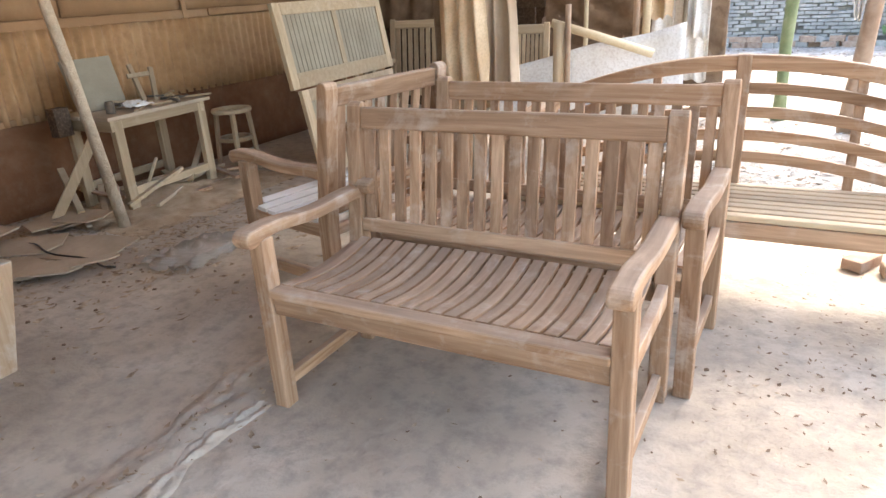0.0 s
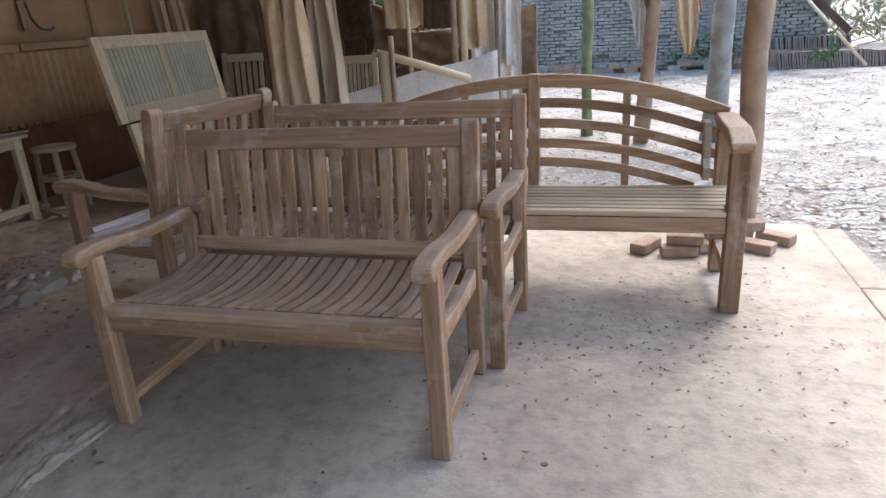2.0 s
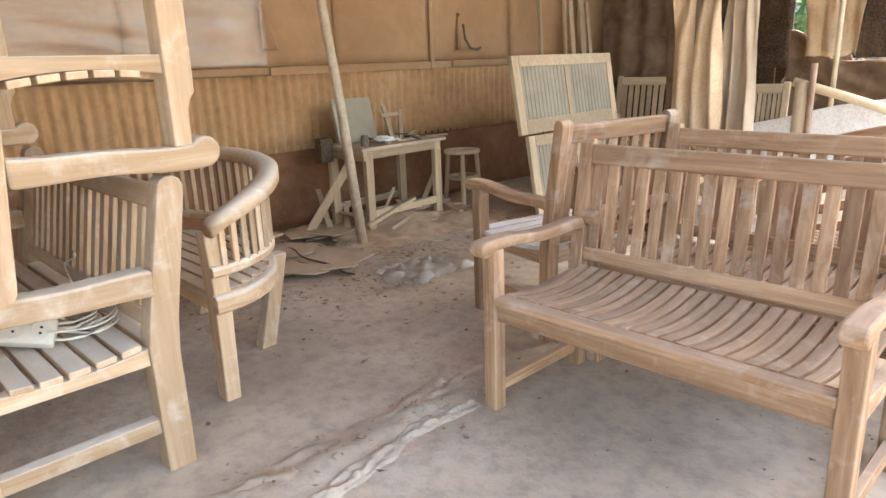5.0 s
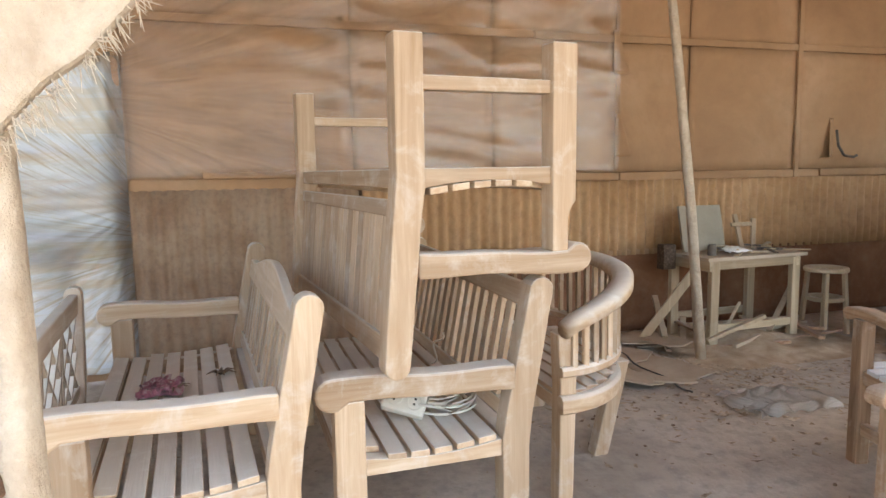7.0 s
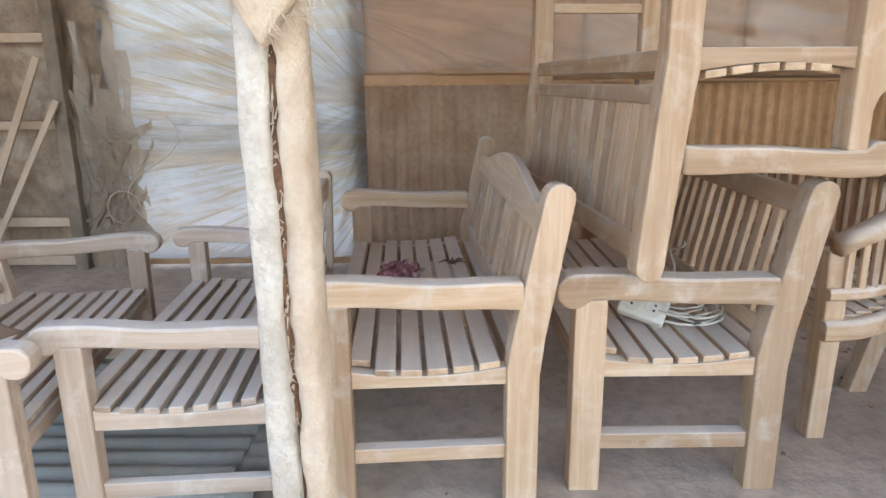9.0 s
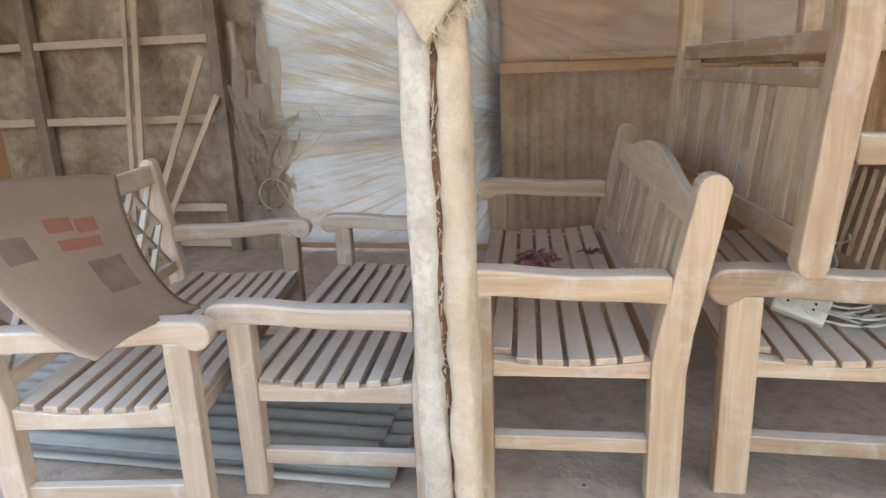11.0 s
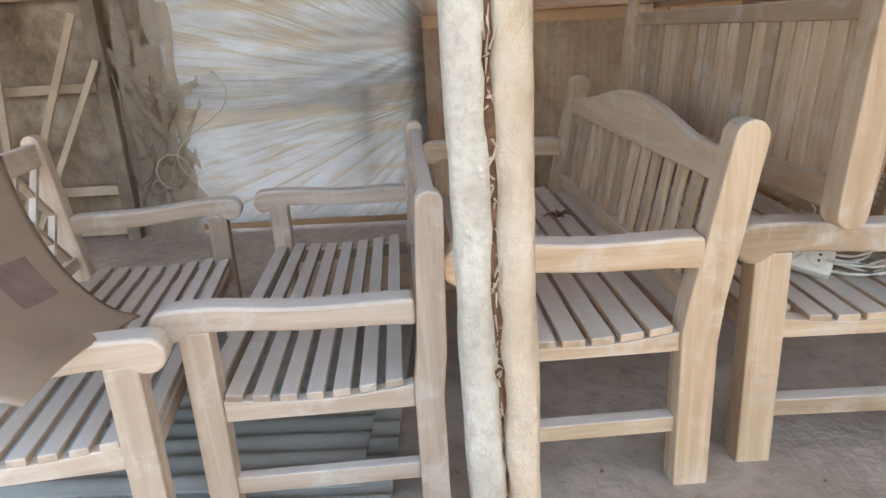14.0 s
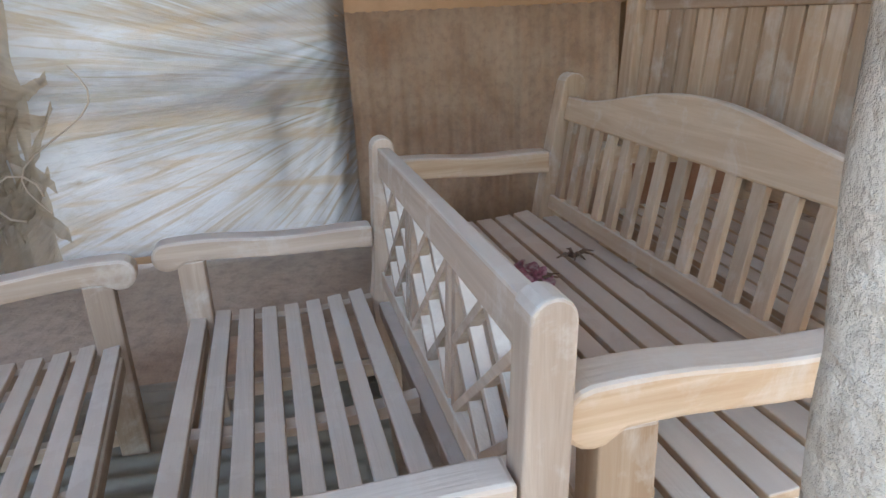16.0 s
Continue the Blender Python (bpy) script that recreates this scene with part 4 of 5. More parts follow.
s = Shape().box((-0.012, 0.0, 0.0), (0.012, 0.36, 0.34), Matrix.Translation((-2.68, 1.33, 0.648)) @ Matrix.Rotation(radians(-14), 4, "Y"))
loose("board", s, GREYBOARD, "grey square board propped on the work table", "board", 0.003)
s = Shape()
mm = Matrix.Translation((-2.66, 1.80, 0.648)) @ Matrix.Rotation(radians(-20), 4, "Y")
s.box((0, 0, 0), (0.02, 0.035, 0.27), mm)
s.box((0.002, 0.09, 0), (0.022, 0.125, 0.27), mm @ Matrix.Rotation(radians(-16), 4, "X"))
s.box((0.021, -0.05, 0.17), (0.038, 0.13, 0.20), mm)
loose("wooden_bracket", s, PALE["z"], "small pale wooden frame leaning on the table", "wood offcut", 0.002)
s = Shape()
s.tube([(-2.46, 1.40, 0.648), (-2.46, 1.40, 0.70), (-2.46, 1.40, 0.725)], [0.03, 0.03, 0.024], 14)
loose("tin_can", s, IRON, "small dark metal can on the work table", "can", 0, False)
random.seed(11)
for i in range(22):
    a = random.uniform(0, 3.1)
    x, y = -2.68 + random.uniform(0, 0.30), 1.40 + random.uniform(0.05, 0.66)
    l, w = random.uniform(0.06, 0.2), random.uniform(0.012, 0.04)
    z = 0.650 + 0.010 * (i % 4)
    s = Shape().box((-l / 2, -w / 2, 0), (l / 2, w / 2, random.uniform(0.008, 0.016)), Matrix.Translation((x, y, z)) @ Matrix.Rotation(a, 4, "Z") @ Matrix.Rotation(random.uniform(-0.06, 0.06), 4, "Y"))
    loose("hand_tool" if i % 3 == 0 else "wood_offcut", s, IRON if i % 3 == 0 else PALE["x"], "dark iron hand tool lying on the work table" if i % 3 == 0 else "pale wood offcut lying on the work table", "tool" if i % 3 == 0 else "wood offcut", 0.003, group="clutter on the work table")
s = Shape()
s.sheet(lambda u, v: (-2.54 + 0.14 * u + 0.02 * nz(u * 4, v * 4), 1.50 + 0.19 * v, 0.665 + 0.035 * abs(nz(u * 3, v * 3, 4)) + 0.03 * math.sin(math.pi * u) * math.sin(math.pi * v)), 10, 10)
loose("rag", s, WHITETARP, "crumpled pale rag on the work table", "rag", 0, True, 0.003)

# tall pole, sloping prop and sticks
s = Shape().tube([(-2.19, 1.12, 0.0), (-2.2, 1.02, 1.0), (-2.22, 0.90, 2.0), (-2.24, 0.80, 2.76)], [0.034, 0.032, 0.029, 0.026], 12, 0.12, 3)
loose("pole", s, TRUNK, "slender pale brown pole reaching up to the roof", "pole", 0, True)
s = Shape().beam((-2.62, 0.93, 0.02), (-2.41, 1.22, 0.55), 0.045, 0.06)
loose("prop", s, PALE["z"], "sloping wooden prop beside the work table", "plank", 0.004)
random.seed(3)
for i in range(20):
    x, y = random.uniform(-2.85, -2.25), random.uniform(1.1, 2.15)
    a = random.uniform(0, 3.14)
    l = random.uniform(0.25, 0.6)
    z = random.uniform(0.02, 0.14)
    s = Shape().beam((x - l / 2 * math.cos(a), y - l / 2 * math.sin(a), max(0.012, z - 0.02)), (x + l / 2 * math.cos(a), y + l / 2 * math.sin(a), z + random.uniform(0, 0.22) * (i % 3 == 0)), random.uniform(0.02, 0.05), random.uniform(0.015, 0.03))
    loose("wood_offcut", s, (PALE["x"], AGED["x"], PLY)[i % 3], "dusty wood offcut under the work table", "wood offcut", 0.003, group="offcuts under the table")
s = Shape()
s.sheet(lambda u, v: (-3.0 + 1.1 * u, 1.0 + 1.5 * v, 0.003 + 0.10 * (math.sin(math.pi * u) * math.sin(math.pi * v)) ** 1.4 * (0.7 + 0.8 * nz(u * 5, v * 5, 3)) + 0.02 * max(0, nz(u * 16, v * 16))), 40, 50)
tagged(loose("shavings_heap", s, SHAVINGS, "low heap of wood shavings under the work table", "shavings", 0, True), "", "", "", "stuff")

# round stool
st = thing("stool", "small round pale wooden stool", "stool", Matrix.Translation((-2.50, 2.46, 0)))
s = Shape()
s.strip([[(r * math.cos(2 * math.pi * i / 28), r * math.sin(2 * math.pi * i / 28), z) for i in range(28)] for r, z in ((0.115, 0.47), (0.15, 0.47), (0.155, 0.485), (0.15, 0.50), (0.115, 0.50), (0.115, 0.47))], True, False)
part("seat_ring", s, PALE["x"], st, 0, True)
part("lower_ring", placed(Shape().strip([[(r * math.cos(2 * math.pi * i / 28), r * math.sin(2 * math.pi * i / 28), z) for i in range(28)] for r, z in ((0.10, 0.25), (0.13, 0.25), (0.13, 0.28), (0.10, 0.28), (0.10, 0.25))], True, False), Matrix()), PALE["x"], st, 0, False)
for i in range(4):
    a = radians(45 + 90 * i)
    part("leg", Shape().beam((0.155 * math.cos(a), 0.155 * math.sin(a), 0), (0.12 * math.cos(a), 0.12 * math.sin(a), 0.475), 0.03, 0.03, (0, 1, 0.1)), PALE["z"], st, 0.004)

# panelled table top leaning at the back
pm0 = Matrix.Translation((-1.66, 2.38, 0.005)) @ Matrix.Rotation(radians(93), 4, "Z") @ Matrix.Rotation(radians(-9.5), 4, "X")


def leaf_panel(m, w, h, label):
    t = thing("panelled_leaf", label, "table top", None, "leaning table leaves")
    f = 0.085
    for a, b, ax in (((0, 0, 0), (f, 0.035, h), "z"), ((w - f, 0, 0), (w, 0.035, h), "z"), ((f, 0, 0), (w - f, 0.035, f * 1.3), "x"), ((f, 0, h - f), (w - f, 0.035, h), "x"), ((w / 2 - 0.03, 0.002, f * 1.3), (w / 2 + 0.03, 0.033, h - f), "z")):
        part("frame", placed(Shape().box(a, b), m), PALE[ax], t, 0.003)
    for xa, xb in ((f, w / 2 - 0.03), (w / 2 + 0.03, w - f)):
        n = 12
        for i in range(n):
            x = xa + (xb - xa) * i / n
            part("slat", placed(Shape().box((x + 0.0025, 0.009, f * 1.3 - 0.004), (x + (xb - xa) / n - 0.0025, 0.026, h - f + 0.004)), m), GREYBOARD, t, 0.002)
    return t


leaf_panel(pm0 @ Matrix.Translation((0, 0, 0.66)), 1.47, 0.60, "pale panelled table leaf with fine slats leaning back")
leaf_panel(pm0 @ Matrix.Translation((0.08, -0.0, 0.0)), 1.36, 0.645, "pale panelled table leaf standing below another")

# long boards and a thin frame against the wall
for i, (y, z1, w) in enumerate(((4.62, 2.2, 0.07), (4.80, 2.3, 0.08), (4.98, 1.8, 0.06))):
    s = Shape().beam((WALL_X + 0.32, y - 0.05, 0), (WALL_X + 0.06, y, z1), w, 0.022, (1, 0, 0))
    loose("plank", s, SANDED["z"], "long pinkish plank leaning on the wall", "plank", 0.003, group="planks against the wall")
s = Shape()
for a, b in (((4.08, 0.0), (4.08, 2.16)), ((4.50, 0.0), (4.50, 2.16)), ((4.08, 2.14), (4.50, 2.14)), ((4.08, 0.62), (4.50, 0.62))):
    s.beam((WALL_X + 0.20 - 0.05 * a[1], a[0], a[1]), (WALL_X + 0.20 - 0.05 * b[1], b[0], b[1]), 0.03, 0.035, (1, 0, 0))
loose("thin_frame", s, PALE["z"], "narrow pale wooden frame leaning on the wall", "frame", 0.003)
s = Shape().tube([(WALL_X + 0.06, 3.02, 1.55), (WALL_X + 0.075, 3.03, 1.42), (WALL_X + 0.09, 3.08, 1.34), (WALL_X + 0.09, 3.18, 1.325), (WALL_X + 0.085, 3.22, 1.34)], 0.011, 8)
loose("hook", s, IRON, "curved dark hook hanging on the wall", "hook", 0, True)

# ---------------------------------------------------------------- left end of the wall
s = Shape()
for y, w in ((-4.28, 0.085), (-5.72, 0.09)):
    s.box((WALL_X + 0.06, y - w / 2, 0), (WALL_X + 0.14, y + w / 2, 2.7))
structure("post", s, GREYWOOD, "rough dark brown timber posts", "post", False, 0, 0.006)
s = Shape()
for z, h in ((0.945, 0.055), (0.32, 0.06), (1.475, 0.055), (0.06, 0.06), (2.05, 0.05)):
    s.box((WALL_X + 0.085, -6.1, z - h / 2), (WALL_X + 0.115, -4.33, z + h / 2))
structure("trim", s, PLY, "pale wooden battens across the film wall", "trim", False, 0, 0.004)
for p, q, w in (((-2.76, -4.91, 0), (-2.9, -4.79, 1.9), 0.045), ((-2.75, -4.93, 0.0), (-2.89, -4.36, 1.36), 0.045), ((-2.73, -4.83, 0.0), (-2.88, -4.27, 1.10), 0.038), ((-2.78, -5.0, 0), (-2.9, -4.86, 1.95), 0.035)):
    loose("plank", Shape().beam(p, q, w, 0.022, (1, 0, 0)), PLY, "dusty wooden strip leaning on the battens", "plank", 0.003, group="strips leaning on battens")
# torn brown film rags and a hanging cord beside the opening
s = Shape()
random.seed(77)
for i in range(16):
    ya, yc = random.uniform(-4.25, -4.05), random.uniform(-4.02, -3.72)
    za, zc = random.uniform(0.15, 1.15), random.uniform(0.1, 1.0)
    w0, sag = random.uniform(0.02, 0.07), random.uniform(0.03, 0.16)
    s.sheet(lambda u, v: (WALL_X + 0.09 + 0.03 * nz(u * 5, i, v), ya + (yc - ya) * u, za + (zc - za) * u - sag * math.sin(math.pi * u) + (v - 0.5) * w0 * (1 + 1.2 * nz(u * 7, i * 3.1)) + 0.02 * nz(u * 12, v * 4, i)), 20, 4)
for i in range(7):
    y0, z1 = -4.22 + 0.055 * i, random.uniform(0.9, 1.6)
    s.sheet(lambda u, v: (WALL_X + 0.075 + 0.03 * nz(v * 4, i, u), y0 + (u - 0.5) * 0.07 * (1 + nz(v * 6, i * 2.3)) + 0.05 * nz(v * 3, i), z1 * v), 5, 30)
loose("torn_film", s, film("torn_brown_film", (0.42, 0.32, 0.2), 0.3, 0.25, 0.8, 0.7), "torn brown dusty plastic hanging in shreds", "plastic sheet", 0, True)
fan_uv(scene.objects["torn_film"], -3.6, 0.7)
s = Shape()
s.tube([(WALL_X + 0.14, -3.62 + 0.12 * math.sin(i * 0.55) - 0.02 * i, 1.0 - 0.055 * i) for i in range(13)], 0.0038, 6)
s.tube([(WALL_X + 0.14, -3.95 + 0.11 * math.cos(i * 0.6), 0.42 + 0.11 * math.sin(i * 0.6)) for i in range(9)], 0.005, 6)
loose("cord", s, PLY, "dusty brown cord dangling over the film", "cord", 0, True)

# corrugated roof sheets lying under the lattice benches
s = Shape()
for k, (x0, x1, y0, y1) in enumerate(((-1.7, -0.30, -4.4, -2.42), (-1.6, -0.36, -4.6, -2.5))):
    s.sheet(lambda u, v: (x0 + (x1 - x0) * u, y0 + (y1 - y0) * v, 0.03 + 0.022 * k + 0.009 * math.sin(2 * math.pi * (x0 + (x1 - x0) * u) / 0.085)), 130, 6)
loose("roof_sheets", s, FLOORTIN, "grey-green corrugated roof sheets lying on the floor", "roof sheet", 0, True, 0.004)

# bent cardboard over the lattice bench
cb = thing("cardboard_sheet", "large bent brown cardboard with faded red print", "cardboard")


def card_point(u, v, lift=0.0):
    """u along the bench, v from the seat up over the back."""
    t = v
    x = 0.15 - (0.47 + 0.25 * t ** 1.4) * u
    y = -2.93 - 0.40 * t ** 0.7 - 0.03 * u
    z = 0.618 + 0.30 * t ** 1.25 + 0.10 * (1 - u) * t - 0.05 * (u ** 3) * (1 - t) ** 2 + 0.01 * nz(u * 2, v * 2)
    return (x, y + 0.8 * lift, z + 0.6 * lift)


part("sheet", Shape().sheet(card_point, 24, 24), CARD, cb, 0, True, 0.005)
def print_patch(u0, u1, v0, v1, mat, nm):
    s = Shape()
    s.sheet(lambda u, v: card_point(u0 + (u1 - u0) * u, v0 + (v1 - v0) * v, 0.006), 10, 8)
    part(nm, s, mat, cb, 0, True, 0.0)


for u0, u1, v0, v1 in ((0.44, 0.60, 0.66, 0.75), (0.62, 0.76, 0.64, 0.73), (0.46, 0.74, 0.54, 0.61)):
    print_patch(u0, u1, v0, v1, CARDRED, "red_print")
for u0, u1, v0, v1 in ((0.56, 0.82, 0.24, 0.46), (0.14, 0.30, 0.52, 0.66)):
    print_patch(u0, u1, v0, v1, CARDGREY, "violet_print")

# things on the benches
sk = thing("socket_strip", "ivory double socket on a bench seat", "socket", Matrix.Translation((-0.76, -1.215, 0.464)) @ Matrix.Rotation(radians(-14), 4, "Z") @ Matrix.Rotation(radians(48), 4, "Y") @ Matrix.Rotation(radians(-18), 4, "Z"))
part("body", Shape().box((-0.045, -0.075, 0.0), (0.045, 0.075, 0.04)), WHITEPLASTIC, sk, 0.008)
for y in (-0.036, 0.036):
    s = Shape()
    s.strip([[(r * math.cos(2 * math.pi * i / 20), y + r * math.sin(2 * math.pi * i / 20), z) for i in range(20)] for r, z in ((0.030, 0.038), (0.030, 0.045), (0.024, 0.045), (0.022, 0.0415), (0.001, 0.0415))], True, False)
    part("outlet", s, WHITEPLASTIC, sk, 0)
    # Raised black stubs stand in for the shade inside the pin holes
    for dx in (-0.0095, 0.0095):
        part("pin_hole", Shape().tube([(dx, y, 0.040), (dx, y, 0.0425)], 0.0045, 8), BLACK, sk)
s = Shape()
pts = []
random.seed(8)
for i in range(150):
    a = i * 0.29
    r = 0.09 + 0.035 * math.sin(i * 0.077) + 0.012 * nz(i * 0.11, 1)
    pts.append((-0.80 + r * 1.25 * math.cos(a) + 0.02 * nz(i * 0.05, 4), -1.075 + r * math.sin(a), 0.445 + 0.045 * i / 150 + 0.008 * nz(i * 0.2, 7)))
s.tube([(-0.78, -1.19, 0.465)] + pts, 0.0042, 6)
loose("cable", s, WHITEPLASTIC, "coiled ivory cable lying on a bench seat", "cable", 0, True)
s = Shape()
s.tube([(-1.18 + 0.05 * math.sin(i * 0.8), -1.0 + 0.004 * i, 0.47 + 0.012 * i) for i in range(12)], 0.004, 6)
loose("cable", s, WHITEPLASTIC, "loop of ivory cable leaning on a bench back", "cable", 0, True)
s = Shape()
s.sheet(lambda u, v: (-1.33 + 0.16 * u + 0.03 * nz(v * 5, u * 5), -2.12 + 0.15 * v + 0.03 * nz(u * 5, v * 5, 3), 0.448 + 0.045 * abs(nz(u * 4, v * 4, 7)) + 0.02 * math.sin(math.pi * u)), 14, 14)
loose("wrapper", s, PINK, "crumpled pink and dark wrapper on a bench seat", "wrapper", 0, True, 0.002)
random.seed(21)
for cx_, cy_, n_ in ((-1.22, -2.0, 7), (-1.38, -1.835, 8)):
    s = Shape()
    for i in range(n_):
        a = random.uniform(0, 6.28)
        p = Vector((cx_, cy_, 0.455))
        q = p + Vector((0.06 * math.cos(a), 0.06 * math.sin(a), random.uniform(0.0, 0.03)))
        s.tube([p, (p + q) / 2 + Vector((0, 0, 0.012)), q], [0.006, 0.005, 0.002], 5)
    loose("dry_twig", s, BROWNLEAF, "small dark dry twig on a bench seat", "twig", 0, True)

# ---------------------------------------------------------------- things on the floor
random.seed(14)
for i, (x, y, l, w, a) in enumerate(((-2.06, 0.76, 0.50, 0.34, 12), (-2.10, 0.40, 0.40, 0.22, -8), (-2.38, 0.62, 0.40, 0.28, 40), (-1.86, 0.44, 0.30, 0.17, 38), (-1.72, 0.58, 0.24, 0.07, 60), (-2.55, 0.95, 0.4, 0.22, 75), (-2.42, 1.02, 0.30, 0.2, 20), (-2.42, 0.36, 0.32, 0.14, -35), (-1.62, 1.25, 0.16, 0.06, 20), (-2.62, 0.55, 0.30, 0.20, 10))):
    m = Matrix.Translation((x, y, 0.012 + 0.011 * i)) @ Matrix.Rotation(radians(a), 4, "Z") @ Matrix.Rotation(radians(1.6), 4, "X")
    o = [(-l / 2, -w / 2), (l * 0.3, -w / 2 * 1.1), (l / 2, -w * 0.2), (l * 0.46, w / 2), (-l * 0.1, w * 0.55), (-l / 2, w * 0.35)]
    s = placed(Shape().prism(o, 0, 0.009, "z"), m)
    loose("plywood_scrap", s, PLY, "broken pale plywood scrap on the floor", "wood offcut", 0.001, group="plywood scraps on the floor")
s = Shape()
s.sheet(lambda u, v: (-1.55 + 0.36 * u + 0.05 * nz(v * 3, u * 3), 0.70 + 0.52 * v + 0.05 * nz(u * 4, v * 4), 0.008 + 0.075 * abs(nz(u * 4, v * 5, 2)) + 0.03 * math.sin(math.pi * u) * math.sin(math.pi * v)), 26, 30)
bag = loose("plastic_bag", s, BAG_FILM, "crumpled dusty clear plastic bag on the floor", "plastic bag", 0, True)
fan_uv(bag, 0.9, 0.0)
s = Shape().tube([(-2.5 + 0.07 * i, 0.62 + 0.03 * math.sin(i * 0.9), 0.03 + 0.015 * math.sin(i * 0.5)) for i in range(14)], 0.006, 6)
loose("cord", s, BLACK, "thin black cord trailing over the floor", "cord", 0, True)

# chips and dead leaves, too many to count
random.seed(31)


def scatter(n, place, size, mat, name, label, category, lift=0.004, curl=0.4):
    s = Shape()
    for _ in range(n):
        x, y, z = place()
        a = random.uniform(0, 6.28)
        l = size * random.uniform(0.4, 1.3)
        w = l * random.uniform(0.25, 0.6)
        m = Matrix.Translation((x, y, z + lift)) @ Matrix.Rotation(a, 4, "Z") @ Matrix.Rotation(random.uniform(-curl, curl) * 0.5, 4, "X")
        c = l * curl * random.uniform(0.1, 0.6)
        pts = [(-l / 2, 0, c * 0.6), (-l * 0.1, -w / 2, 0), (l * 0.1, w / 2, c * 0.3), (l / 2, 0, c * 0.8)]
        s.add([m @ Vector(p) for p in pts], [(0, 1, 2), (1, 3, 2)])
    return tagged(loose(name, s, mat, label, category), "", "", "", "stuff")


def on_floor(x, y):
    return (x, y, floor_height(x, y))


scatter(1900, lambda: on_floor(max(-2.98, random.gauss(-2.1, 0.55)), random.gauss(1.15, 0.65)), 0.06, CHIP, "wood_chips", "scattered wood chips round the work table", "wood chips")
scatter(700, lambda: on_floor(random.uniform(-2.6, 2.4), random.uniform(-2.5, 2.2)), 0.024, CHIP, "wood_chips", "stray wood chips on the dusty floor", "wood chips")
scatter(420, lambda: on_floor(random.gauss(1.8, 0.42), random.gauss(0.95, 0.45)), 0.022, BROWNLEAF, "leaf_bits", "dry leaf bits blown over the floor", "leaves")
scatter(90, lambda: on_floor(-0.14 + random.gauss(0, 0.10), random.uniform(-0.9, 0.4)), 0.035, CHIP, "wood_chips", "splinters along the dusty ridge", "wood chips")


clods = Shape()
random.seed(93)
for _ in range(130):
    x, y = (random.uniform(-2.3, 2.4), random.uniform(-1.9, 2.1)) if random.random() < 0.55 else (random.gauss(-1.7, 0.5), random.gauss(0.6, 0.5))
    r = random.uniform(0.003, 0.012)
    h = floor_height(x, y)
    ring = [(x + r * random.uniform(0.6, 1.4) * math.cos(a * 1.047), y + r * random.uniform(0.6, 1.4) * math.sin(a * 1.047)) for a in range(6)]
    clods.strip([[(p[0], p[1], h - 0.004) for p in ring], [(x + (p[0] - x) * 0.7, y + (p[1] - y) * 0.7, h + r * 0.5) for p in ring]])
tagged(loose("dirt_clods", clods, BROWNLEAF, "small dark clods of dirt on the floor", "dirt"), "", "", "", "stuff")


def yard():
    while True:
        x, y = random.uniform(-1.5, 9.5), 2.45 + 11 * random.random() ** 1.6
        if x < 0.45 and y < 4.5:
            continue
        return (x, y, ground_height(x, y))


def yard_side():
    x, y = random.uniform(2.85, 6.5), random.uniform(-2, 3.5)
    return (x, y, ground_height(x, y))


scatter(30000, yard, 0.05, DRY, "leaf_litter", "pale dry leaf litter covering the yard", "leaves", 0.006, 0.5)
scatter(7000, yard_side, 0.05, DRY, "leaf_litter", "pale dry leaf litter beside the floor", "leaves", 0.006, 0.5)
scatter(3500, yard, 0.07, BROWNLEAF, "leaf_litter", "brown dead leaves among the litter", "leaves", 0.012, 0.6)

# bricks lying behind the arched bench
random.seed(17)
for i, (x, y, z, a) in enumerate(((1.76, 1.90, 0, 60), (1.92, 1.83, 0, 8), (2.10, 1.92, 0, 15), (2.30, 1.93, 0, -30), (1.95, 1.86, 0.058, -4), (2.15, 1.98, 0.058, 5), (2.02, 2.08, 0.0, 0), (2.27, 2.10, 0.058, 12), (2.42, 2.07, 0, -35), (2.22, 2.12, 0.0, 4))):
    s = placed(Shape().box((-0.09, -0.045, 0), (0.09, 0.045, 0.052)), Matrix.Translation((x, y, z * 0.95 + 0.004)) @ Matrix.Rotation(radians(a), 4, "Z"))
    loose("brick", s, STONE, "rough reddish brick on the dusty floor", "brick", 0.006, group="loose bricks")

# ---------------------------------------------------------------- posts, trees and sheets at the open side
s = Shape().tube([(2.275 + 0.01 * math.sin(k), 2.22, -0.06 + 2.85 * k / 14) for k in range(15)], [0.062 + 0.006 * nz(k * 0.6, 3) for k in range(15)], 16, 0.18, 7)
loose("timber_pole", s, BROWNPOLE, "peeled brown tree pole holding the roof", "post", 0, True)


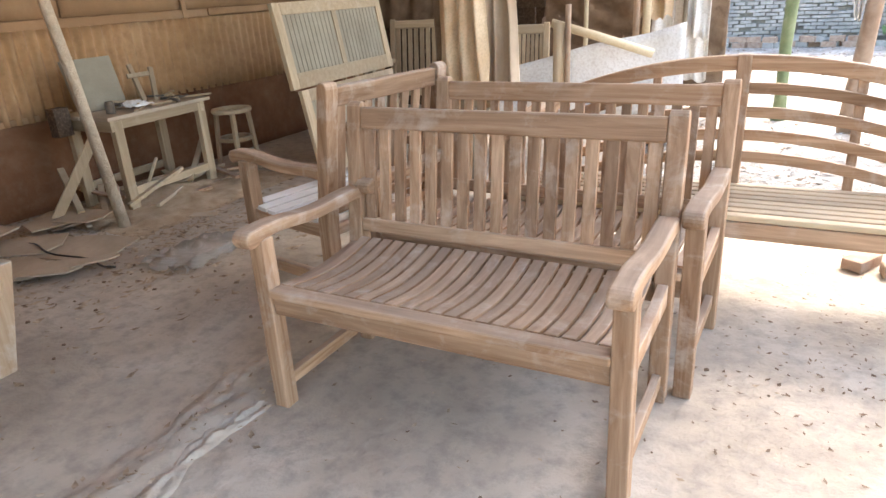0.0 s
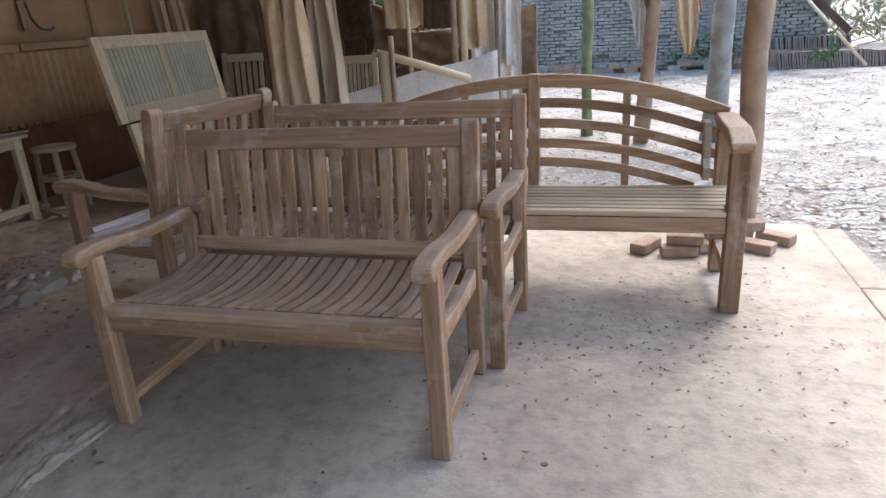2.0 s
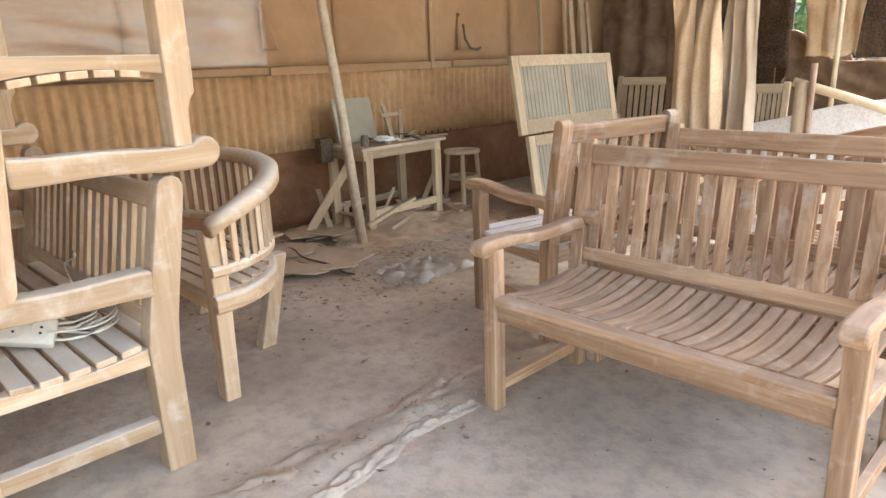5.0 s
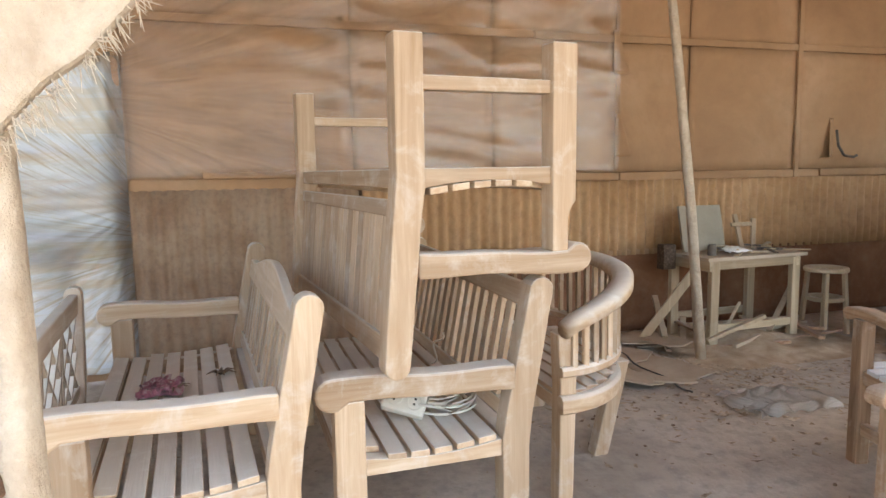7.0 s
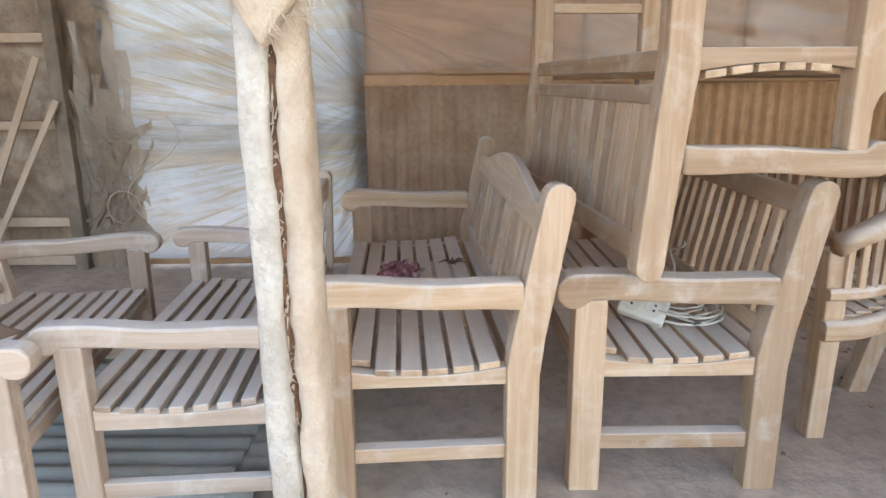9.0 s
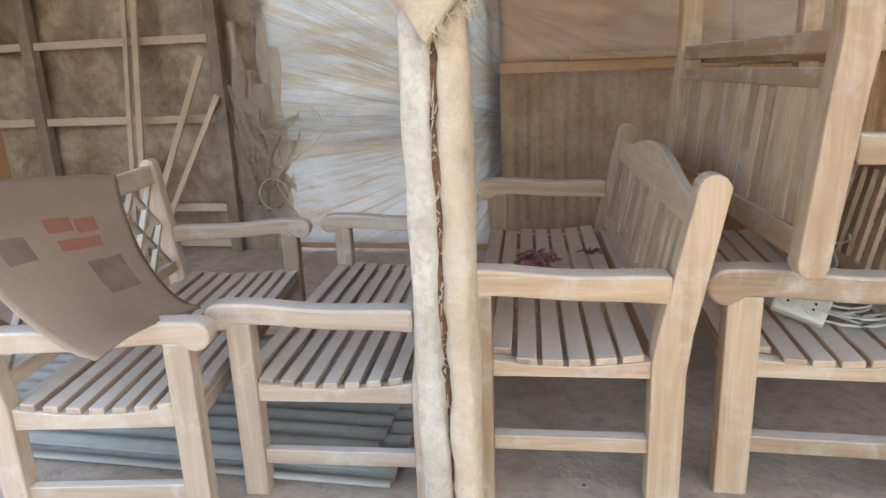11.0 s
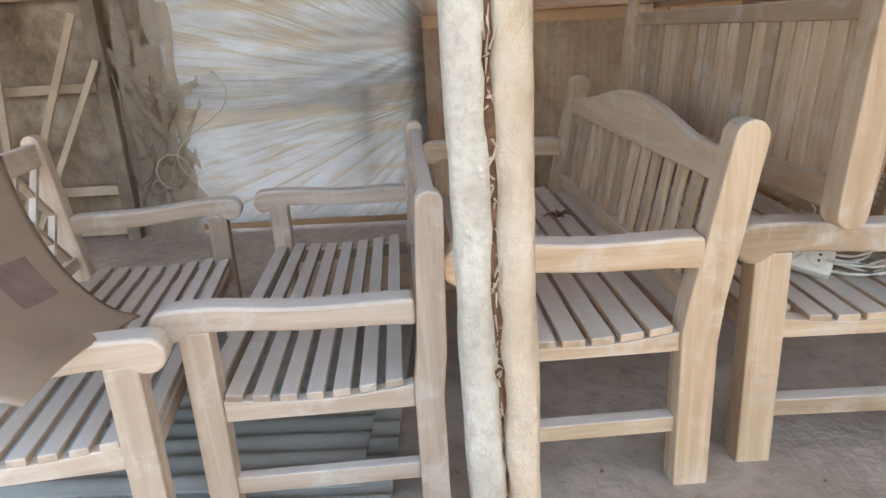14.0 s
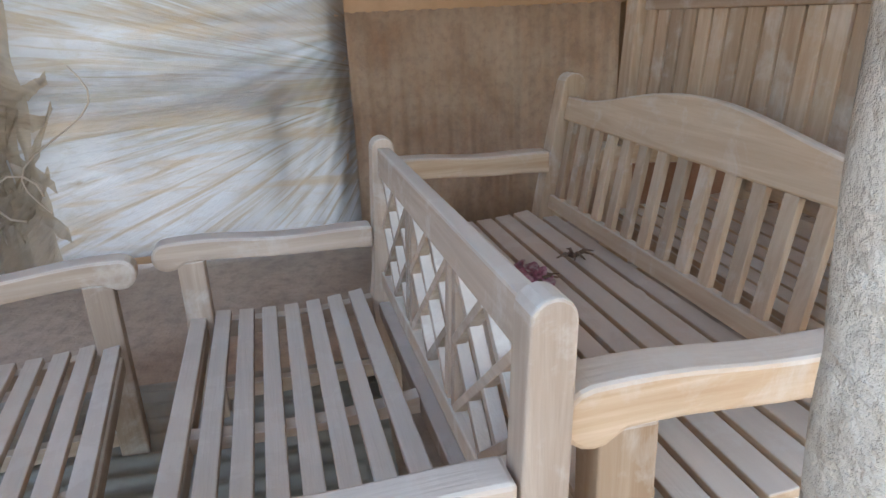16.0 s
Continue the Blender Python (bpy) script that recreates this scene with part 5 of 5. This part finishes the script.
def tree(x, y, r, h, mat, label, nm, lean=0.0):
    t = thing(nm, label, "tree")
    path = [(x + lean * (k / 12) + 0.02 * nz(k * 0.8, x), y + 0.02 * nz(k * 0.7, y), -0.1 + h * k / 12) for k in range(13)]
    part("trunk", Shape().tube(path, [r * (1.25 if k == 0 else 1 - 0.03 * k) for k in range(13)], 14, 0.2, x), mat, t, 0, True)
    tip = Vector(path[-1])
    random.seed(int(x * 100))
    crown, limb = Shape(), Shape()
    for _ in range(7):
        d = Vector((random.uniform(-1, 1), random.uniform(-1, 1), random.uniform(0.2, 0.9)))
        base = Vector(path[9 + _ % 4])
        limb.tube([base, base + d * 0.6, base + d * 1.3 + Vector((0, 0, 0.15))], [r * 0.4, r * 0.25, 0.01], 6)
        for _ in range(60):
            c = base + d * random.uniform(0.7, 1.6) + Vector((random.gauss(0, 0.3), random.gauss(0, 0.3), random.gauss(0, 0.25)))
            m = Matrix.Translation(c) @ Euler((random.uniform(-1, 1), random.uniform(-1, 1), random.uniform(0, 6.28))).to_matrix().to_4x4()
            crown.add([m @ Vector(p) for p in ((-0.1, 0, 0), (0, -0.035, 0.01), (0.11, 0, -0.02), (0, 0.035, 0.01))], [(0, 1, 2), (0, 2, 3)])
    part("limb", limb, mat, t, 0, True)
    part("crown", crown, GREEN, t)
    return t


tree(2.46, 5.2, 0.105, 5.0, BARK, "grey-barked tree trunk standing in the yard", "tree")
tree(1.25, 5.4, 0.055, 4.5, BAMBOO, "slim green-stemmed tree in the yard", "tree", 0.03)
# banana plant with hanging dead leaves
bn = thing("banana_plant", "old banana stem with hanging dry leaves", "plant")
part("stem", Shape().tube([(1.78 + 0.016 * k, 5.0, -0.06 + 0.27 * k) for k in range(11)], [0.07 - 0.002 * k for k in range(11)], 12, 0.3, 4), BROWNPOLE, bn, 0, True)


def hanging_leaf(x, y, ztop, zbot, w, twist, seed):
    s = Shape()

    def f(u, v):
        ww = w * (0.08 + 0.92 * math.sin(math.pi * min(1, 0.03 + 0.85 * v))) * (1 + 0.35 * nz(v * 6, seed))
        o = (u - 0.5) * ww
        return (x + o * math.cos(twist) + 0.10 * nz(v * 2, seed, 1) + 0.10 * (1 - v) * math.cos(twist * 2), y + o * math.sin(twist) + 0.05 * math.cos(u * 14 + seed) * (0.4 + v), zbot + (ztop - zbot) * v + 0.06 * nz(u * 4, seed) * (1 - v))

    return s.sheet(f, 16, 24)


part("dry_leaf", hanging_leaf(2.08, 4.9, 2.6, 0.78, 0.34, 0.3, 1.0), TARP, bn, 0, True, 0.003)
part("dry_leaf", hanging_leaf(1.66, 5.05, 2.6, 0.86, 0.24, -0.3, 2.0), WHITETARP, bn, 0, True, 0.003)
part("dry_leaf", hanging_leaf(1.80, 4.95, 2.6, 1.2, 0.25, 0.8, 3.0), BROWNLEAF, bn, 0, True, 0.003)
part("dry_leaf", hanging_leaf(2.2, 5.1, 2.6, 1.15, 0.22, 0.5, 4.0), TARP, bn, 0, True, 0.003)

# brick wall across the yard, ragged foot
yw = 12.2
wall = structure("wall_yard", Shape().box((-7, yw + 0.06, -0.2), (5.1, yw + 0.3, 3.0)), MORTAR, "old dark mossy brick wall across the yard", "wall")
random.seed(40)
bricks = Shape()
for row in range(48):
    for c in range(58):
        x = -6.9 + c * 0.205 + (0.10 if row % 2 else 0) + random.uniform(-0.012, 0.012)
        if random.random() < 0.03:
            continue
        d = random.uniform(0.0, 0.025)
        z = 0.02 + row * 0.062 + random.uniform(-0.005, 0.005)
        bricks.box((x, yw + 0.02 - d, z), (x + random.uniform(0.165, 0.195), yw + 0.1, z + random.uniform(0.042, 0.054)))
tagged(part("bricks", bricks, WALLBRICK, wall), "", "", "", "stuff")
for i in range(70):
    x = -1.4 + 6.2 * random.random()
    z = ground_height(x, yw - 0.2) + random.choice((0.0, 0.0, 0.09))
    s = placed(Shape().box((-0.11, -0.06, 0), (0.11, 0.06, 0.085)), Matrix.Translation((x, yw - 0.22 + random.uniform(-0.1, 0.1), z)) @ Matrix.Rotation(random.uniform(-0.4, 0.4), 4, "Z"))
    loose("brick", s, STONE if i % 3 else WALLBRICK, "fallen brick at the foot of the wall", "brick", 0.0, group="bricks along the wall")

# stacks of clay tiles standing on edge
random.seed(52)
for row, (x0, x1, y, n) in enumerate(((4.2, 6.6, 11.4, 60), (4.2, 5.4, 11.9, 30))):
    t = thing("tile_stack", "row of grey clay roof tiles stacked on edge", "roof tiles", None, "tile stacks")
    me = Shape().prism([(-0.11, 0), (0.11, 0), (0.12, 0.28), (-0.12, 0.28)], -0.013, 0.013).mesh("tile", ROOFTILE)
    for i in range(n):
        o = new("tile", me)
        o.matrix_world = Matrix.Translation((x0 + (x1 - x0) * i / n, y + random.uniform(-0.02, 0.02), ground_height(x0 + (x1 - x0) * i / n, y) + (0.0 if row == 0 else 0.22))) @ Matrix.Rotation(radians(random.uniform(-12, -4)), 4, "Y")
        o.parent = t
    if row == 1:
        part("bearer", Shape().box((4.1, 11.75, 0.0), (5.5, 12.05, 0.30)), STONE, t)
s = Shape().tube([(4.2, 10.9, 1.35), (5.2, 10.3, 0.12)], 0.025, 8)
loose("bamboo_pole", s, YELLOWPOLE, "pale bamboo pole leaning on the tile stack", "pole", 0, True)
s = Shape().beam((4.3, 11.9, 1.55), (5.35, 11.9, 0.55), 0.06, 0.12)
s.beam((4.0, 11.95, 1.45), (5.0, 11.95, 1.40), 0.06, 0.10)
loose("roof_timber", s, DARKWOOD, "dark roof timbers lying over the tile stack", "timber", 0.004)


def shrub(x, y, z, n, spread, size, mat, label, stuff=False, seed=1, name="shrub"):
    random.seed(seed)
    s = Shape()
    for _ in range(n):
        c = Vector((x + random.gauss(0, spread[0]), y + random.gauss(0, spread[1]), z + abs(random.gauss(0, spread[2]))))
        m = Matrix.Translation(c) @ Euler((random.uniform(-1.2, 1.2), random.uniform(-1.2, 1.2), random.uniform(0, 6.28))).to_matrix().to_4x4()
        l = size * random.uniform(0.5, 1.4)
        s.add([m @ Vector(p) for p in ((-l, 0, 0), (0, -l * 0.28, l * 0.1), (l, 0, -l * 0.2), (0, l * 0.28, l * 0.1))], [(0, 1, 2), (0, 2, 3)])
    stem = Shape()
    for i in range(max(3, n // 60)):
        stem.tube([(x + random.gauss(0, spread[0] * 0.6), y + random.gauss(0, spread[1] * 0.6), z - 0.1), (x + random.gauss(0, spread[0]), y + random.gauss(0, spread[1]), z + spread[2])], [0.012, 0.004], 5)
    t = thing(name, label, "plant")
    part("foliage", s, mat, t)
    part("stem", stem, BROWNLEAF, t)
    return t


shrub(4.6, 10.4, 0.25, 26, (0.14, 0.12, 0.2), 0.12, GREEN, "small green plant by the tile stack", seed=61)
shrub(4.5, 4.0, 0.0, 70, (0.18, 0.4, 0.14), 0.10, GREEN, "low green weeds in the leaf litter", seed=62)
shrub(3.4, 2.4, -0.04, 40, (0.15, 0.2, 0.05), 0.06, GREEN, "low green weeds in the leaf litter", seed=63)
# Sunlight on this thicket is put into paler leaf colours than GREEN
shrub(8.5, 16.0, 0.2, 1600, (2.2, 1.0, 1.0), 0.16, leaf_mat("sunlit_foliage", (0.12, 0.14, 0.06), (0.3, 0.3, 0.18), (0.5, 0.48, 0.34)), "pale sunlit thicket at the yard's end", seed=64, name="thicket")
shrub(3.2, 11.9, 0.25, 50, (0.3, 0.1, 0.15), 0.12, GREEN, "green weeds at the foot of the wall", seed=65)
shrub(-1.95, 9.0, 1.1, 600, (0.5, 0.5, 0.7), 0.15, GREEN, "green bush behind the hanging sheets", seed=66)
shrub(-0.45, 5.9, 0.0, 500, (0.35, 0.3, 0.5), 0.12, BROWNLEAF, "heap of brown dead branches and leaves", seed=67, name="brush_heap")
shrub(-1.3, 6.0, 0.0, 500, (0.6, 0.3, 0.5), 0.16, BROWNLEAF, "heap of brown dead branches and leaves", seed=68, name="brush_heap")
shrub(-6.8, -3.2, 0.1, 1200, (0.6, 2.2, 0.9), 0.16, GREEN, "dim green hedge outside the film window", seed=69, name="hedge")


def drape(xa, xb, y, zt, zb, folds, mat, label, seed, nm="hanging_sheet", taper=0.0, depth=0.05):
    s = Shape()

    def f(u, v):
        x = xa + (xb - xa) * u
        x = (xa + xb) / 2 + (x - (xa + xb) / 2) * (1 - taper * v) + 0.02 * nz(v * 3, seed)
        return (x, y + 0.8 * depth * math.sin(folds * 6.28 * u + 3.5 * nz(v * 2.4, seed) + 3 * nz(u * 2, v * 1.5, seed)) * (0.4 + 0.6 * (1 - v)) + 0.05 * nz(u * 3, v * 3, seed) + 0.02 * nz(u * 9, v * 7, seed), zb + (zt - zb) * v + 0.05 * nz(u * 5, seed) * (1 - v))

    s.sheet(f, 60, 24)
    return loose(nm, s, mat, label, "sheet", 0, True, 0.003, group="hanging sheets")


# wrapped post with tan tarpaulin at the shed's end
s = Shape().tube([(-0.58, 2.72, 0.0), (-0.58, 2.72, 2.75)], 0.05, 12, 0.15, 3)
loose("timber_pole", s, GREYWOOD, "roof post wrapped in tan tarpaulin", "post", 0, True)
drape(-0.74, -0.38, 2.64, 2.6, 0.62, 3.0, TARP, "tan tarpaulin hanging in folds round a post", 1.0, taper=0.35, depth=0.045)
drape(-0.46, -0.20, 2.74, 2.6, 0.60, 2.0, PLY, "pale tan plastic sheet hanging beside the tarpaulin", 2.0, taper=0.6, depth=0.04)
drape(-0.85, -0.64, 2.78, 2.6, 0.6, 2.0, BROWNLEAF, "dark brown cloth hanging behind the tarpaulin", 3.0, depth=0.03)
drape(0.40, 0.70, 4.6, 2.4, 0.78, 2.5, WHITETARP, "dirty white cloth hanging on a line", 4.0, depth=0.05)
drape(0.16, 0.42, 4.5, 2.4, 0.95, 2.0, TARP, "dirty tan cloth hanging on a line", 5.0, depth=0.05)
drape(0.12, 0.62, 5.3, 2.4, 0.35, 2.5, WHITETARP, "dirty white cloth hanging on a line", 6.0, depth=0.05)
drape(-0.55, -0.18, 4.6, 2.3, 1.15, 1.5, TARP, "torn brown cloth hanging on a pole", 7.0, taper=-0.5, depth=0.04)
drape(-2.9, -1.75, 5.2, 2.5, 0.9, 4, BROWNLEAF, "dark dusty plastic hanging at the shed's end", 8.0, depth=0.03)
# low white sheet and bamboo rail
s = Shape()
s.sheet(lambda u, v: (-0.7 + 1.35 * u, 3.45 + 0.35 * u + 0.03 * nz(u * 4, v * 3), 0.30 + (0.36 + 0.30 * u) * v + 0.03 * nz(u * 3, 2.0) * v), 24, 10)
loose("low_sheet", s, WHITETARP, "white sheet stretched low between sticks", "sheet", 0, True, 0.004)
s = Shape().tube([(-0.22, 3.42, 1.0), (0.08, 3.5, 0.90), (0.46, 3.62, 0.76)], 0.032, 10)
loose("bamboo_rail", s, YELLOWPOLE, "pale bamboo pole tied as a rail", "pole", 0, True)
for i, (x, y, z1, r, mt) in enumerate(((-0.10, 3.4, 1.12, 0.022, BROWNPOLE), (-0.20, 4.2, 2.7, 0.02, YELLOWPOLE), (0.24, 4.4, 2.7, 0.035, YELLOWPOLE), (0.17, 4.35, 2.7, 0.028, BROWNPOLE), (-0.17, 3.42, 1.0, 0.045, PALE["z"]), (0.52, 4.5, 2.7, 0.02, GREYWOOD))):
    loose("stake", Shape().tube([(x, y, 0.0 if y < 6 else -0.05), (x + 0.01, y, z1)], r, 8, 0.1, i), mt, "wooden stake at the shed's open end", "pole", 0, True, group="stakes")
# dead palm thatch closing the gap behind the stakes
s = Shape()
s.sheet(lambda u, v: (-1.0 + 1.75 * u, 5.45 + 0.08 * nz(u * 9, v * 9, 3), 0.1 + (1.05 + 0.25 * nz(u * 4, 1.5) + 0.2 * abs(u - 0.45)) * v), 50, 30)
loose("dead_thatch", s, BROWNLEAF, "screen of dark dead leaves at the shed's end", "thatch", 0, True, 0.02)
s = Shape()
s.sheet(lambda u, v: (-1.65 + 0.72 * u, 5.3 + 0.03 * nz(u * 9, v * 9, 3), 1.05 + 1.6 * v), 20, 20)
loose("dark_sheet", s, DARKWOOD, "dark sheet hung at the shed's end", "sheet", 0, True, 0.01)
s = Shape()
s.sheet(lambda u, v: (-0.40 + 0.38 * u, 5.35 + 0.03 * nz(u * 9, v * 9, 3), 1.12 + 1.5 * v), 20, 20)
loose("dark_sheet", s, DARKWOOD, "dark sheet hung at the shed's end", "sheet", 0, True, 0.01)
